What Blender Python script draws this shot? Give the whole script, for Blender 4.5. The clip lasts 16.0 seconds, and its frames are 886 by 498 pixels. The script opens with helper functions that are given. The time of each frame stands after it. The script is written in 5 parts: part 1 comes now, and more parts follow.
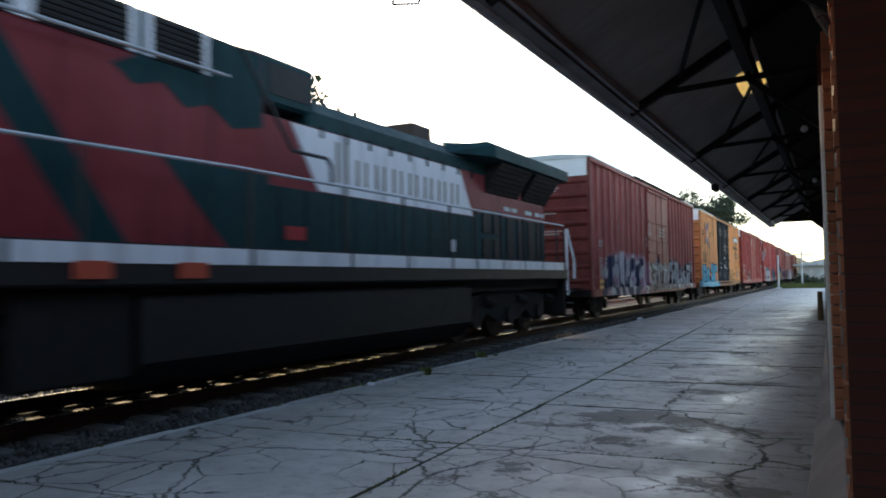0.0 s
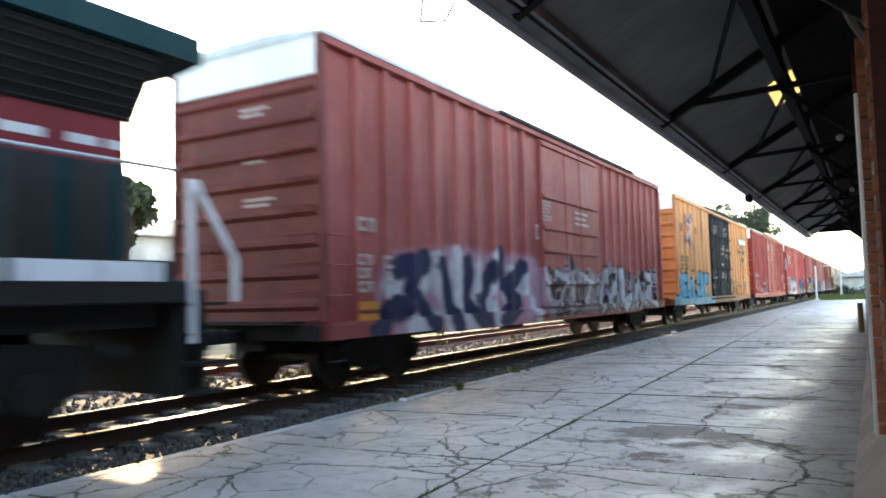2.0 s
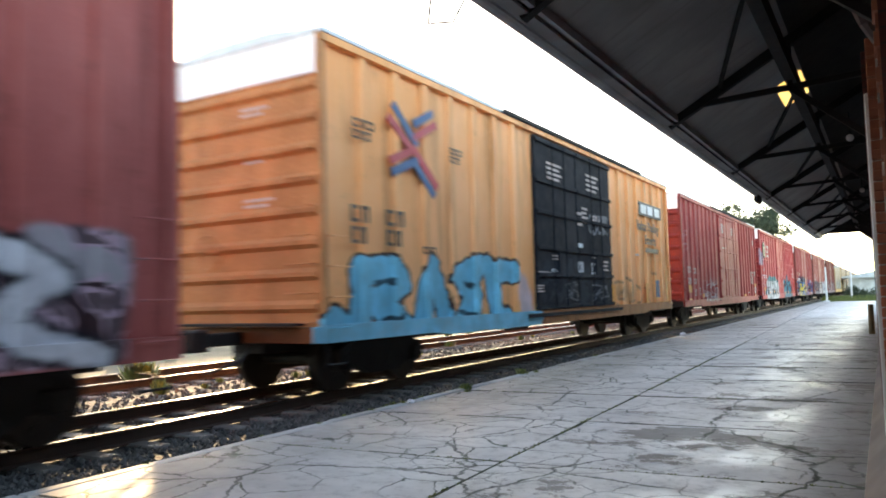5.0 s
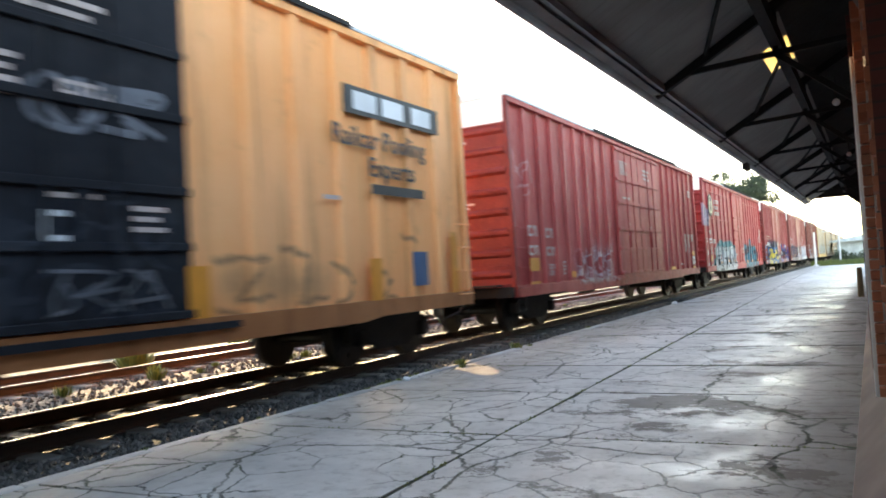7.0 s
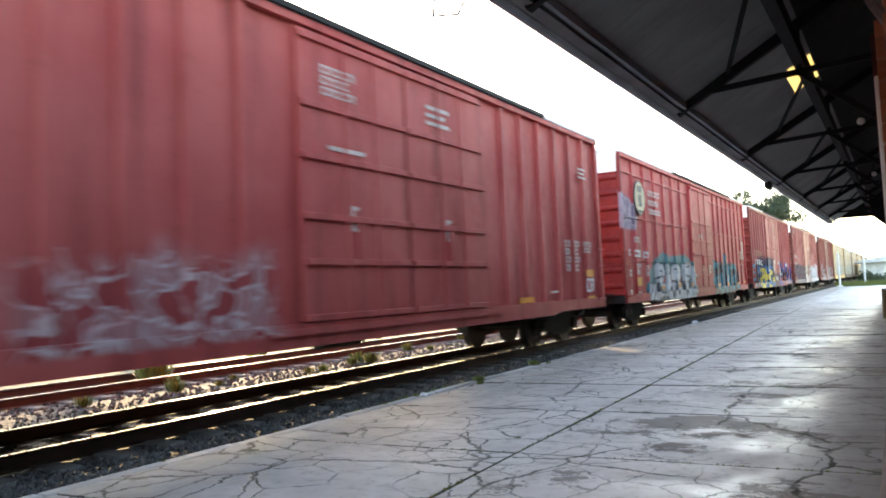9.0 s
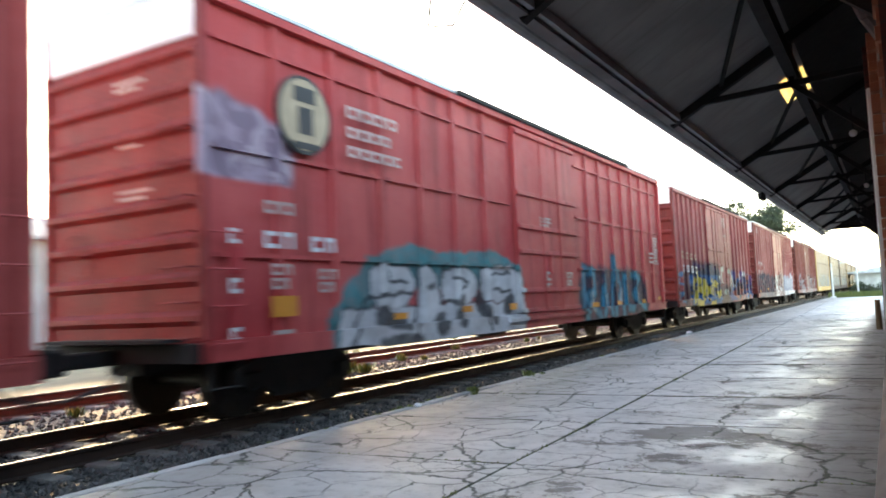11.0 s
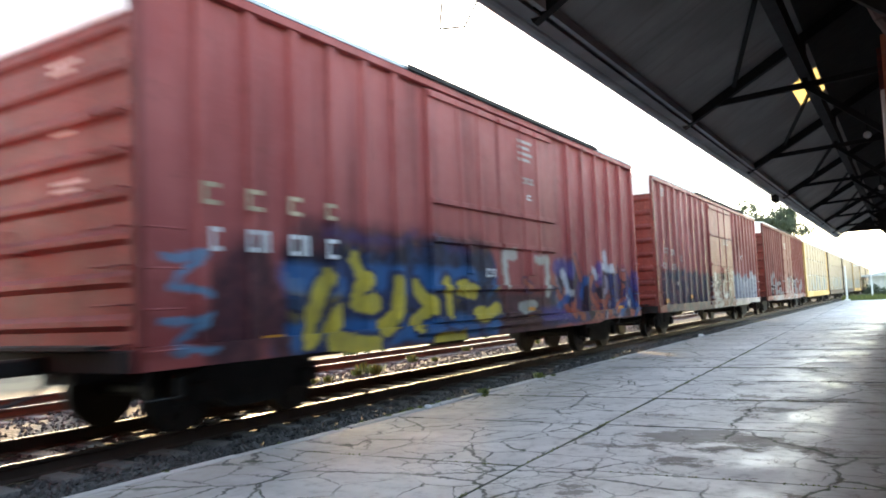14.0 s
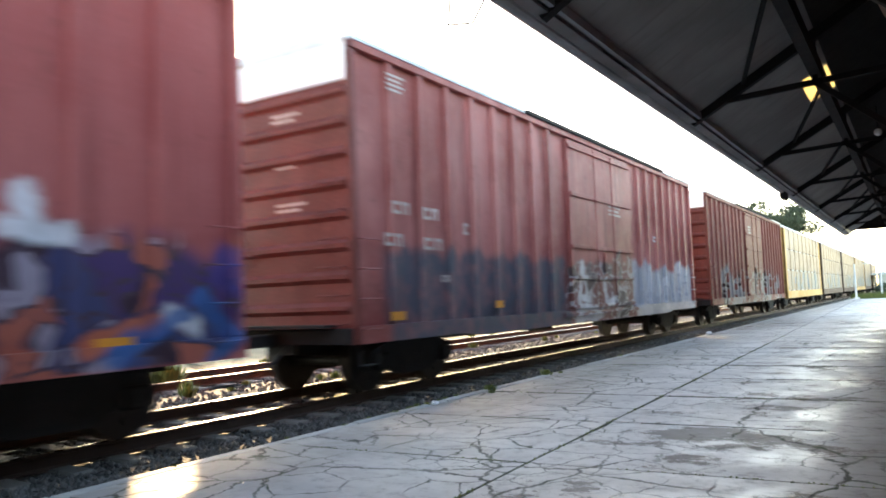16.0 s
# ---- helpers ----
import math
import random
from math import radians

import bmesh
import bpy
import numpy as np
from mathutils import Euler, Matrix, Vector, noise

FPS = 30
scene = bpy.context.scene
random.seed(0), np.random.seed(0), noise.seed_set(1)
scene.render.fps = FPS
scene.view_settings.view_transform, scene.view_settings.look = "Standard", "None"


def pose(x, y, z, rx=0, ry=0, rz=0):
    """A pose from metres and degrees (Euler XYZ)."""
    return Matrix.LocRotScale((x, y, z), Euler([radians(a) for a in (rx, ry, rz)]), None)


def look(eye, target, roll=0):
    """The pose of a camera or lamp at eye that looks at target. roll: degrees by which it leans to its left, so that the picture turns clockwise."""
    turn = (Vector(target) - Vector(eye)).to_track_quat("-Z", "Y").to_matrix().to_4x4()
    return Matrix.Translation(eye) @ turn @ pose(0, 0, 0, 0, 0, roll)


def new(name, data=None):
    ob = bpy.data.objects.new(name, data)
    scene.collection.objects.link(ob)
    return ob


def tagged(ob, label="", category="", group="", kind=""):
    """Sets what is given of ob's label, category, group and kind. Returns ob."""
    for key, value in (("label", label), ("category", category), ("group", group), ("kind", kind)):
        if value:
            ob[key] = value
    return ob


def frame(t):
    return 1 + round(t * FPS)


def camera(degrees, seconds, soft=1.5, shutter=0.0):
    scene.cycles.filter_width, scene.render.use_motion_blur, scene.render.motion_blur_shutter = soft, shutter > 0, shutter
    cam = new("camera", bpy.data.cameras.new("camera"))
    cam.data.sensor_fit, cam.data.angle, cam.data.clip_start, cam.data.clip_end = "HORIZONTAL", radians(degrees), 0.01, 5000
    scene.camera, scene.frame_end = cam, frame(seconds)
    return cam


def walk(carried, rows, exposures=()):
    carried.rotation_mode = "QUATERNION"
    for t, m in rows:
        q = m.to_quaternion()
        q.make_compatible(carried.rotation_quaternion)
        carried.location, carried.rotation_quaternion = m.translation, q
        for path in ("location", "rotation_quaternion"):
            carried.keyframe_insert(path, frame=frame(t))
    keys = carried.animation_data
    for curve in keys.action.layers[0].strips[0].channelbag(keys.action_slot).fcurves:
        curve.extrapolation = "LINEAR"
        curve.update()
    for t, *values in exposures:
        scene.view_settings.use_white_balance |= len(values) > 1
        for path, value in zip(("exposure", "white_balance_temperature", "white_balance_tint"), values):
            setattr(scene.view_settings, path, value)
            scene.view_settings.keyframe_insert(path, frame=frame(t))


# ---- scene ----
import itertools
# ---- camera ----
EYE = (0.0, 0.0, 1.5)
TURNS = [  # seconds, yaw, pitch, roll
    (0.0, 27.71, 2.47, 0.97), (0.5, 27.41, 2.59, 1.85), (1.0, 28.21, 3.24, 1.79), (1.5, 29.55, 4.04, 2.66),
    (2.0, 30.08, 3.68, 1.52), (2.5, 28.96, 3.04, 0.62), (3.0, 29.27, 3.03, 1.14), (5.5, 30.76, 3.87, 1.48),
    (6.0, 30.36, 3.29, 1.65), (6.5, 30.49, 3.27, 2.19), (7.0, 30.09, 2.01, 3.41), (7.5, 30.04, 2.30, 3.33),
    (8.0, 31.47, 2.75, 2.80), (10.5, 31.25, 3.89, 2.63), (11.0, 31.09, 4.06, 2.56), (11.5, 30.99, 3.99, 2.33),
    (12.0, 31.00, 3.95, 2.43), (12.5, 31.41, 4.01, 2.55), (13.0, 31.38, 4.11, 2.51), (13.5, 31.59, 4.25, 2.57),
    (14.0, 31.91, 4.21, 2.35), (14.5, 32.01, 4.08, 2.54), (15.0, 32.58, 3.91, 2.17), (15.5, 32.61, 4.05, 2.28),
    (16.0, 32.46, 3.96, 2.10)]
cam = camera(61.59, 16.0, soft=1.8, shutter=0.7)
walk(cam, [(t, pose(*EYE, 90 + p, r, yw)) for t, yw, p, r in TURNS],
     exposures=[(0.0, 1.6, 6850, 10), (0.5, 1.95, 6950, 10), (1.0, 2.35, 7150, 10), (1.5, 2.75, 7350, 10), (2.2, 3.05, 7650, 10), (3.0, 3.15, 7850, 10), (5.4, 2.96, 7750, 10), (6.9, 3.17, 7850, 10), (16.0, 3.25, 7850, 10)])

# ---- world and sun ----
SUN_LEFT, SUN_UP = 48.7, 12.5   # degrees left of +y, degrees above the horizon
world = bpy.data.worlds.new("world")
scene.world = world
world.use_nodes = True
wn = world.node_tree
sky = wn.nodes.new("ShaderNodeTexSky")
sky.sky_type = "NISHITA"
sky.sun_disc = False
sky.sun_elevation = radians(SUN_UP)
sky.sun_rotation = radians(-SUN_LEFT)
sky.air_density, sky.dust_density, sky.ozone_density = 0.9, 1.0, 1.1
wn.links.new(sky.outputs[0], wn.nodes["Background"].inputs[0])
wn.nodes["Background"].inputs[1].default_value = 0.15
sun_data = bpy.data.lights.new("sun", "SUN")
sun_data.energy, sun_data.angle, sun_data.color = 1.25, radians(0.8), (1.0, 0.75, 0.47)
sun = new("sun", sun_data)
_a, _e = radians(SUN_LEFT), radians(SUN_UP)
sun.matrix_world = look((-math.sin(_a) * 60, math.cos(_a) * 60, math.tan(_e) * 60), (0, 0, 0))


# ---- material helpers ----
class Nodes:
    """Small wrapper to write node trees in a few lines."""

    def __init__(self, name):
        self.mat = bpy.data.materials.new(name)
        self.mat.use_nodes = True
        self.nt = self.mat.node_tree
        self.bsdf = self.nt.nodes["Principled BSDF"]
        self.co = self.nt.nodes.new("ShaderNodeTexCoord").outputs["Object"]

    def put(self, socket, value):
        if hasattr(value, "is_output"):
            self.nt.links.new(value, socket)
        elif isinstance(value, (tuple, list)) and len(value) == 3 and socket.type == "RGBA":
            socket.default_value = (*value, 1)
        else:
            socket.default_value = value

    def math(self, op, a, b=0.0, clamp=False):
        n = self.nt.nodes.new("ShaderNodeMath")
        n.operation, n.use_clamp = op, clamp
        self.put(n.inputs[0], a), self.put(n.inputs[1], b)
        return n.outputs[0]

    def scale(self, v, s):
        n = self.nt.nodes.new("ShaderNodeMapping")
        self.put(n.inputs["Vector"], v)
        n.inputs["Scale"].default_value = s
        return n.outputs[0]

    def noise(self, s, v=None, detail=4.0, rough=0.55, color=False):
        n = self.nt.nodes.new("ShaderNodeTexNoise")
        self.put(n.inputs["Vector"], self.co if v is None else v)
        n.inputs["Scale"].default_value, n.inputs["Detail"].default_value, n.inputs["Roughness"].default_value = s, detail, rough
        return n.outputs["Color" if color else "Fac"]

    def voronoi(self, s, v=None, feature="F1", dims="3D", out=None):
        n = self.nt.nodes.new("ShaderNodeTexVoronoi")
        n.voronoi_dimensions, n.feature = dims, feature
        self.put(n.inputs["Vector"], self.co if v is None else v)
        n.inputs["Scale"].default_value = s
        return n.outputs[out or "Distance"]

    def ramp(self, f, stops, constant=False):
        n = self.nt.nodes.new("ShaderNodeValToRGB")
        n.color_ramp.interpolation = "CONSTANT" if constant else "LINEAR"
        els = n.color_ramp.elements
        while len(els) < len(stops):
            els.new(0.5)
        for e, (pos, col) in zip(els, stops):
            e.position, e.color = pos, (*col, 1) if isinstance(col, (tuple, list)) else (col, col, col, 1)
        self.put(n.inputs[0], f)
        return n.outputs[0]

    def mix(self, f, a, b, mode="MIX"):
        n = self.nt.nodes.new("ShaderNodeMix")
        n.data_type, n.blend_type = "RGBA", mode
        self.put(n.inputs[0], f), self.put(n.inputs[6], a), self.put(n.inputs[7], b)
        return n.outputs[2]

    def smooth(self, f, lo, hi):
        n = self.nt.nodes.new("ShaderNodeMapRange")
        n.interpolation_type = "SMOOTHSTEP"
        self.put(n.inputs[0], f)
        n.inputs[1].default_value, n.inputs[2].default_value = lo, hi
        return n.outputs[0]

    def xyz(self, v=None):
        n = self.nt.nodes.new("ShaderNodeSeparateXYZ")
        self.put(n.inputs[0], self.co if v is None else v)
        return n.outputs

    def join(self, x, y, z=0.0):
        n = self.nt.nodes.new("ShaderNodeCombineXYZ")
        self.put(n.inputs[0], x), self.put(n.inputs[1], y), self.put(n.inputs[2], z)
        return n.outputs[0]

    def random(self):
        return self.nt.nodes.new("ShaderNodeObjectInfo").outputs["Random"]

    def island(self):
        return self.nt.nodes.new("ShaderNodeNewGeometry").outputs["Random Per Island"]

    def done(self, color, rough=0.6, metal=0.0, bump=None, strength=0.3, dist=0.01, spec=None):
        self.put(self.bsdf.inputs["Base Color"], color)
        self.put(self.bsdf.inputs["Roughness"], rough)
        self.put(self.bsdf.inputs["Metallic"], metal)
        if spec is not None:
            self.bsdf.inputs["Specular IOR Level"].default_value = spec
        if bump is not None:
            b = self.nt.nodes.new("ShaderNodeBump")
            b.inputs["Strength"].default_value, b.inputs["Distance"].default_value = strength, dist
            self.put(b.inputs["Height"], bump)
            self.nt.links.new(b.outputs[0], self.bsdf.inputs["Normal"])
        return self.mat


def tint(c, k):
    return tuple(min(1, v * k) for v in c)


def plain(name, col, rough=0.6, metal=0.0, vary=0.25, size=6.0):
    """A surface of one colour with grain and stains."""
    n = Nodes(name)
    f = n.noise(size)
    c = n.mix(n.smooth(n.noise(size * 0.17), 0.35, 0.7), tint(col, 1 - vary), tint(col, 1 + vary))
    c = n.mix(n.math("MULTIPLY", f, vary), c, tint(col, 0.4))
    return n.done(c, n.ramp(f, [(0, max(0.05, rough - 0.12)), (1, min(1, rough + 0.12))]), metal, n.noise(size * 9), 0.15, 0.004)


def add_graffiti(n, col, spec):
    """Spray paint on the side that faces the platform: a wobbly field of warped letter-like cells with outlines."""
    y0, y1, z0, z1, fills, line, sc, seed, soft = spec
    x, y, z = n.xyz()
    big = n.noise(0.9, n.join(seed * 7.3, y, n.math("MULTIPLY", z, 0.35)), 2.0)
    wob = n.math("MULTIPLY", n.math("SUBTRACT", big, 0.5), 1.5)
    ym, zm = n.math("ADD", y, wob), n.math("ADD", z, wob)
    m = n.math("MULTIPLY", n.smooth(ym, y0 - soft, y0 + soft), n.smooth(ym, y1 + soft, y1 - soft))
    m = n.math("MULTIPLY", m, n.math("MULTIPLY", n.smooth(zm, z1 + soft, z1 - soft), n.smooth(z, z0 - 0.05, z0 + 0.05)))
    m = n.math("MULTIPLY", m, n.smooth(x, 1.40, 1.42))
    w1, w2, _ = n.xyz(n.noise(1.9, n.join(y, z, seed * 3.1), 1.5, color=True))
    py = n.math("ADD", n.math("MULTIPLY", y, 1.0), n.math("MULTIPLY", n.math("SUBTRACT", w1, 0.5), 1.5))
    pz = n.math("ADD", n.math("MULTIPLY", z, 0.6), n.math("MULTIPLY", n.math("SUBTRACT", w2, 0.5), 1.3))
    p = n.join(py, pz, 0.0)
    sc *= 1.7
    cell = n.xyz(n.voronoi(sc, p, "F1", "2D", "Color"))[0]
    edge = n.voronoi(sc, p, "DISTANCE_TO_EDGE", "2D")
    k = len(fills)
    fill = n.ramp(cell, [(i / k, c) for i, c in enumerate(fills)], True)
    fill = n.mix(n.math("MULTIPLY", n.noise(7.0), 0.35), fill, tint(fills[0], 0.6))
    fill = n.mix(n.smooth(edge, 0.09, 0.05), fill, line)
    return n.mix(n.math("MULTIPLY", m, 0.93), col, fill)


def stroke_group():
    """Node group: the least distance from (y, z) to a stroke from (ay, az) by (dy, dz) and to the strokes before it."""
    g = bpy.data.node_groups.new("stroke", "ShaderNodeTree")
    for name in ("y", "z", "before", "wait", "ay", "az", "dy", "dz", "inv"):
        g.interface.new_socket(name, in_out="INPUT", socket_type="NodeSocketFloat")
    g.interface.new_socket("distance", in_out="OUTPUT", socket_type="NodeSocketFloat")
    gi, go = g.nodes.new("NodeGroupInput"), g.nodes.new("NodeGroupOutput")
    v = gi.outputs

    def m(op, a, b=0.0, clamp=False):
        q = g.nodes.new("ShaderNodeMath")
        q.operation, q.use_clamp = op, clamp
        for socket, value in zip(q.inputs, (a, b)):
            if hasattr(value, "is_output"):
                g.links.new(value, socket)
            else:
                socket.default_value = value
        return q.outputs[0]
    w = m("MULTIPLY", v["wait"], 1e-9)
    ry, rz = m("SUBTRACT", m("ADD", v["y"], w), v["ay"]), m("SUBTRACT", m("ADD", v["z"], w), v["az"])
    along = m("MULTIPLY", m("ADD", m("MULTIPLY", ry, v["dy"]), m("MULTIPLY", rz, v["dz"])), v["inv"], True)
    ey, ez = m("SUBTRACT", ry, m("MULTIPLY", along, v["dy"])), m("SUBTRACT", rz, m("MULTIPLY", along, v["dz"]))
    d = m("SQRT", m("ADD", m("MULTIPLY", ey, ey), m("MULTIPLY", ez, ez)))
    g.links.new(m("MINIMUM", d, v["before"]), go.inputs[0])
    return g


STROKE = stroke_group()


def spray_all(n, col, layers):
    """Soft spray-can strokes on the side that faces the platform; a layer is (colour, radius, soft edge, cover, strokes, outline colour, outline width)."""
    x, y, z = n.xyz()
    wy, wz, _ = n.xyz(n.noise(2.6, n.join(y, z, 3.7), 3.0, 0.6, color=True))
    py = n.math("ADD", y, n.math("MULTIPLY", n.math("SUBTRACT", wy, 0.5), 0.36))
    pz = n.math("ADD", z, n.math("MULTIPLY", n.math("SUBTRACT", wz, 0.5), 0.30))
    side = n.math("MULTIPLY", n.smooth(x, 1.38, 1.40), n.ramp(n.noise(5.0, None, 4.0), [(0.3, 0.82), (0.6, 1.0)]))
    tone = n.smooth(n.noise(1.7), 0.35, 0.65)
    wait = py    # each stroke waits for the one before it, which keeps the tree small in memory
    for color, rad, soft, cover, strokes, line, lw in layers:
        best = 20.0
        for st in strokes:
            for a, b in zip(st, st[1:]):
                dy, dz = b[0] - a[0], b[1] - a[1]
                q = n.nt.nodes.new("ShaderNodeGroup")
                q.node_tree = STROKE
                for name, value in zip(("y", "z", "before", "wait", "ay", "az", "dy", "dz", "inv"), (py, pz, best, wait, a[0], a[1], dy, dz, 1.0 / (dy * dy + dz * dz))):
                    n.put(q.inputs[name], value)
                best = wait = q.outputs[0]
        cov = n.math("MULTIPLY", side, cover)
        if line:
            col = n.mix(n.math("MULTIPLY", cov, n.smooth(best, rad + lw + soft, rad + lw - soft)), col, line)
        col = n.mix(n.math("MULTIPLY", cov, n.smooth(best, rad + soft, rad - soft)), col, n.mix(tone, tint(color, 0.8), tint(color, 1.15)))
    return col


def car_paint(name, col, faded, rust=0.35, graffiti=(), rough=0.5, band=None, layers=()):
    """Weathered wagon paint in the wagon's own space: faded patches, rust streaks that run down, grime with painted
    shade on the front end, spray paint.
    """
    n = Nodes(name)
    x, y, z = n.xyz()
    col, faded = tint(col, 1.12), tint(faded, 1.12)
    c = n.mix(n.smooth(n.noise(0.35), 0.35, 0.68), col, faded)
    c = n.mix(n.math("MULTIPLY", n.smooth(n.noise(1.0, n.scale(n.co, (3.0, 3.0, 0.22)), 5.0, 0.65), 0.47, 0.75), 0.75), c, tint(col, 0.42))
    c = n.mix(n.math("MULTIPLY", n.smooth(n.noise(1.0, n.scale(n.co, (7.0, 7.0, 0.35)), 4.0, 0.6), 0.55, 0.75), 0.3), c, tint(faded, 1.3))
    # front end: grime, deepened to paint in the weaker light it gets
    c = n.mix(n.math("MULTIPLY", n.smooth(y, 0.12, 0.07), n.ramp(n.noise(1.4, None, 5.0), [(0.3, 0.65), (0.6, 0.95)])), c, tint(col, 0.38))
    c = n.mix(n.math("MULTIPLY", n.smooth(n.noise(2.6, None, 6.0, 0.7), 0.56, 0.72), rust), c, (0.07, 0.028, 0.015))
    c = n.mix(n.math("MULTIPLY", n.smooth(n.noise(18.0, None, 3.0), 0.45, 0.8), 0.18), c, tint(faded, 1.25))
    if band:
        zz = n.math("ADD", z, n.math("MULTIPLY", n.math("SUBTRACT", n.noise(1.6, n.join(0.0, y, 0.0)), 0.5), 0.9))
        m = n.math("MULTIPLY", n.smooth(zz, band[0] + 0.12, band[0] - 0.12), n.smooth(y, band[1] - 0.2, band[1] + 0.2))
        m = n.math("MULTIPLY", n.math("MULTIPLY", m, n.smooth(y, band[2] + 0.2, band[2] - 0.2)), n.smooth(x, 1.40, 1.42))
        c = n.mix(n.math("MULTIPLY", m, n.ramp(n.noise(3.0), [(0.3, 0.55), (0.6, 0.95)])), c, band[3])
    for g in graffiti:
        c = add_graffiti(n, c, g)
    if layers:
        c = spray_all(n, c, layers)
    r = n.ramp(n.noise(5.0), [(0.2, rough - 0.1), (0.8, rough + 0.2)])
    return n.done(c, r, 0.0, n.noise(3.0, None, 6.0), 0.25, 0.012, 0.22)


# ---- materials ----
M_WHEEL = plain("wheel_steel", (0.035, 0.03, 0.028), 0.55, 0.6)
M_UNDER = plain("underframe_grime", (0.012, 0.011, 0.0105), 0.85)
M_BLACK = plain("black_paint", (0.015, 0.016, 0.018), 0.5)
M_WHITE = plain("white_paint", (0.72, 0.73, 0.74), 0.5, vary=0.12)
M_BAND = plain("white_end_paint", (0.84, 0.85, 0.86), 0.45, vary=0.06)
M_MARK = plain("stencil_white", (0.55, 0.44, 0.40), 0.6, vary=0.2)
M_ORANGE = plain("orange_decal", (0.75, 0.28, 0.03), 0.45, vary=0.15)
M_RED = plain("red_decal", (0.5, 0.03, 0.04), 0.45, vary=0.15)
M_GALV = plain("galvanised_steel", (0.55, 0.58, 0.6), 0.45, 0.3, 0.15)
M_BLUE = plain("blue_decal", (0.035, 0.10, 0.22), 0.5, vary=0.15)
M_DKBR = plain("dark_brown_stencil", (0.12, 0.08, 0.05), 0.6)
M_BRASS = plain("olive_lettering", (0.22, 0.17, 0.09), 0.5)
M_CREAM = plain("cream_decal", (0.55, 0.42, 0.27), 0.55)


def concrete():
    n = Nodes("platform_concrete")
    x, y, z = n.xyz()
    warp = n.mix(0.16, n.mix(0.10, n.co, n.noise(1.2, None, 3.0, color=True), "ADD"), n.noise(4.5, None, 3.0, 0.7, color=True), "ADD")
    base = n.ramp(n.noise(0.9, None, 6.0, 0.65), [(0.3, (0.42, 0.395, 0.365)), (0.55, (0.61, 0.58, 0.54)), (0.75, (0.72, 0.69, 0.645))])
    base = n.mix(n.math("MULTIPLY", n.random(), 0.3), base, (0.5, 0.49, 0.48))
    base = n.mix(n.math("MULTIPLY", n.smooth(n.noise(6.0, None, 7.0, 0.7), 0.48, 0.7), 0.5), base, (0.19, 0.17, 0.15))
    # shade and dark reflection along the wall foot, painted into the colour
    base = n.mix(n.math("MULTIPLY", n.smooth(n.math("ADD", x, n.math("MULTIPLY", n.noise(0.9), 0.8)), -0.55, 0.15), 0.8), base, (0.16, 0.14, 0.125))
    base = n.mix(n.math("MULTIPLY", n.smooth(n.noise(0.55, n.scale(n.co, (0.5, 1.0, 1.0)), 6.0, 0.7), 0.5, 0.68), 0.5), base, (0.36, 0.34, 0.325))
    # fall-off in brightness towards the track edge, painted into the mottled colour
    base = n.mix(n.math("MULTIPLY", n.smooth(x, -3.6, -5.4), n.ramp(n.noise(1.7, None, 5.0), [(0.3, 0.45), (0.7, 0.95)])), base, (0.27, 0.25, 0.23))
    crack = n.voronoi(0.62, warp, "DISTANCE_TO_EDGE")
    fine = n.voronoi(1.7, warp, "DISTANCE_TO_EDGE")
    gate = n.smooth(n.noise(0.5, None, 3.0), 0.40, 0.52)
    left = n.smooth(x, -2.6, -3.4)
    thick = n.math("MULTIPLY", n.smooth(crack, 0.014, 0.004), n.smooth(n.noise(0.6, None, 2.0), 0.40, 0.5))
    thin = n.math("MULTIPLY", n.smooth(fine, 0.024, 0.006), n.math("MULTIPLY", gate, n.math("ADD", n.math("MULTIPLY", left, 0.35), 0.65)))
    moss = n.ramp(n.noise(2.5), [(0.4, (0.03, 0.027, 0.022)), (0.62, (0.03, 0.05, 0.015))])
    cr = n.math("MULTIPLY", n.math("MAXIMUM", thick, thin), n.ramp(n.noise(4.0), [(0.3, 0.55), (0.55, 1.0)]))
    # worn screed: the top coat has come off in long patches on the wall side
    ps = n.noise(0.8, n.scale(n.co, (1.0, 1.5, 1.0)), 8.0, 0.8)
    gx_, gy_ = n.math("DIVIDE", n.math("ADD", x, 1.8), 1.1), n.math("DIVIDE", n.math("SUBTRACT", y, 7.9), 0.75)
    near = n.math("SUBTRACT", 1.0, n.math("ADD", n.math("MULTIPLY", gx_, gx_), n.math("MULTIPLY", gy_, gy_)))
    ps = n.math("ADD", ps, n.math("MULTIPLY", n.math("MAXIMUM", near, 0.0), 0.10))
    patch = n.math("MULTIPLY", n.smooth(ps, 0.555, 0.575), n.smooth(x, -3.3, -2.6))
    col = n.mix(n.math("MULTIPLY", patch, 0.8), base, (0.17, 0.145, 0.125))
    col = n.mix(cr, col, moss)
    polish = n.math("MULTIPLY", n.math("MULTIPLY", n.smooth(x, -3.2, -1.4), n.smooth(x, -0.5, -0.95)), n.smooth(n.noise(0.7, n.scale(n.co, (1.0, 1.0, 1.0))), 0.35, 0.6))
    r = n.math("SUBTRACT", n.ramp(n.noise(3.0, None, 5.0), [(0.3, 0.5), (0.7, 0.75)]), n.math("MULTIPLY", polish, 0.27))
    r = n.math("ADD", r, n.math("MULTIPLY", patch, 0.25))
    r = n.math("ADD", r, n.math("MULTIPLY", n.smooth(x, -0.95, -0.5), 0.2))
    h = n.math("SUBTRACT", n.math("MULTIPLY", n.noise(2.2, None, 8.0, 0.6), 0.6), n.math("MULTIPLY", n.math("MAXIMUM", cr, n.math("MULTIPLY", patch, 0.4)), 0.8))
    return n.done(col, r, 0.0, h, 0.7, 0.022)


def gravel(name, a, b, s=14.0):
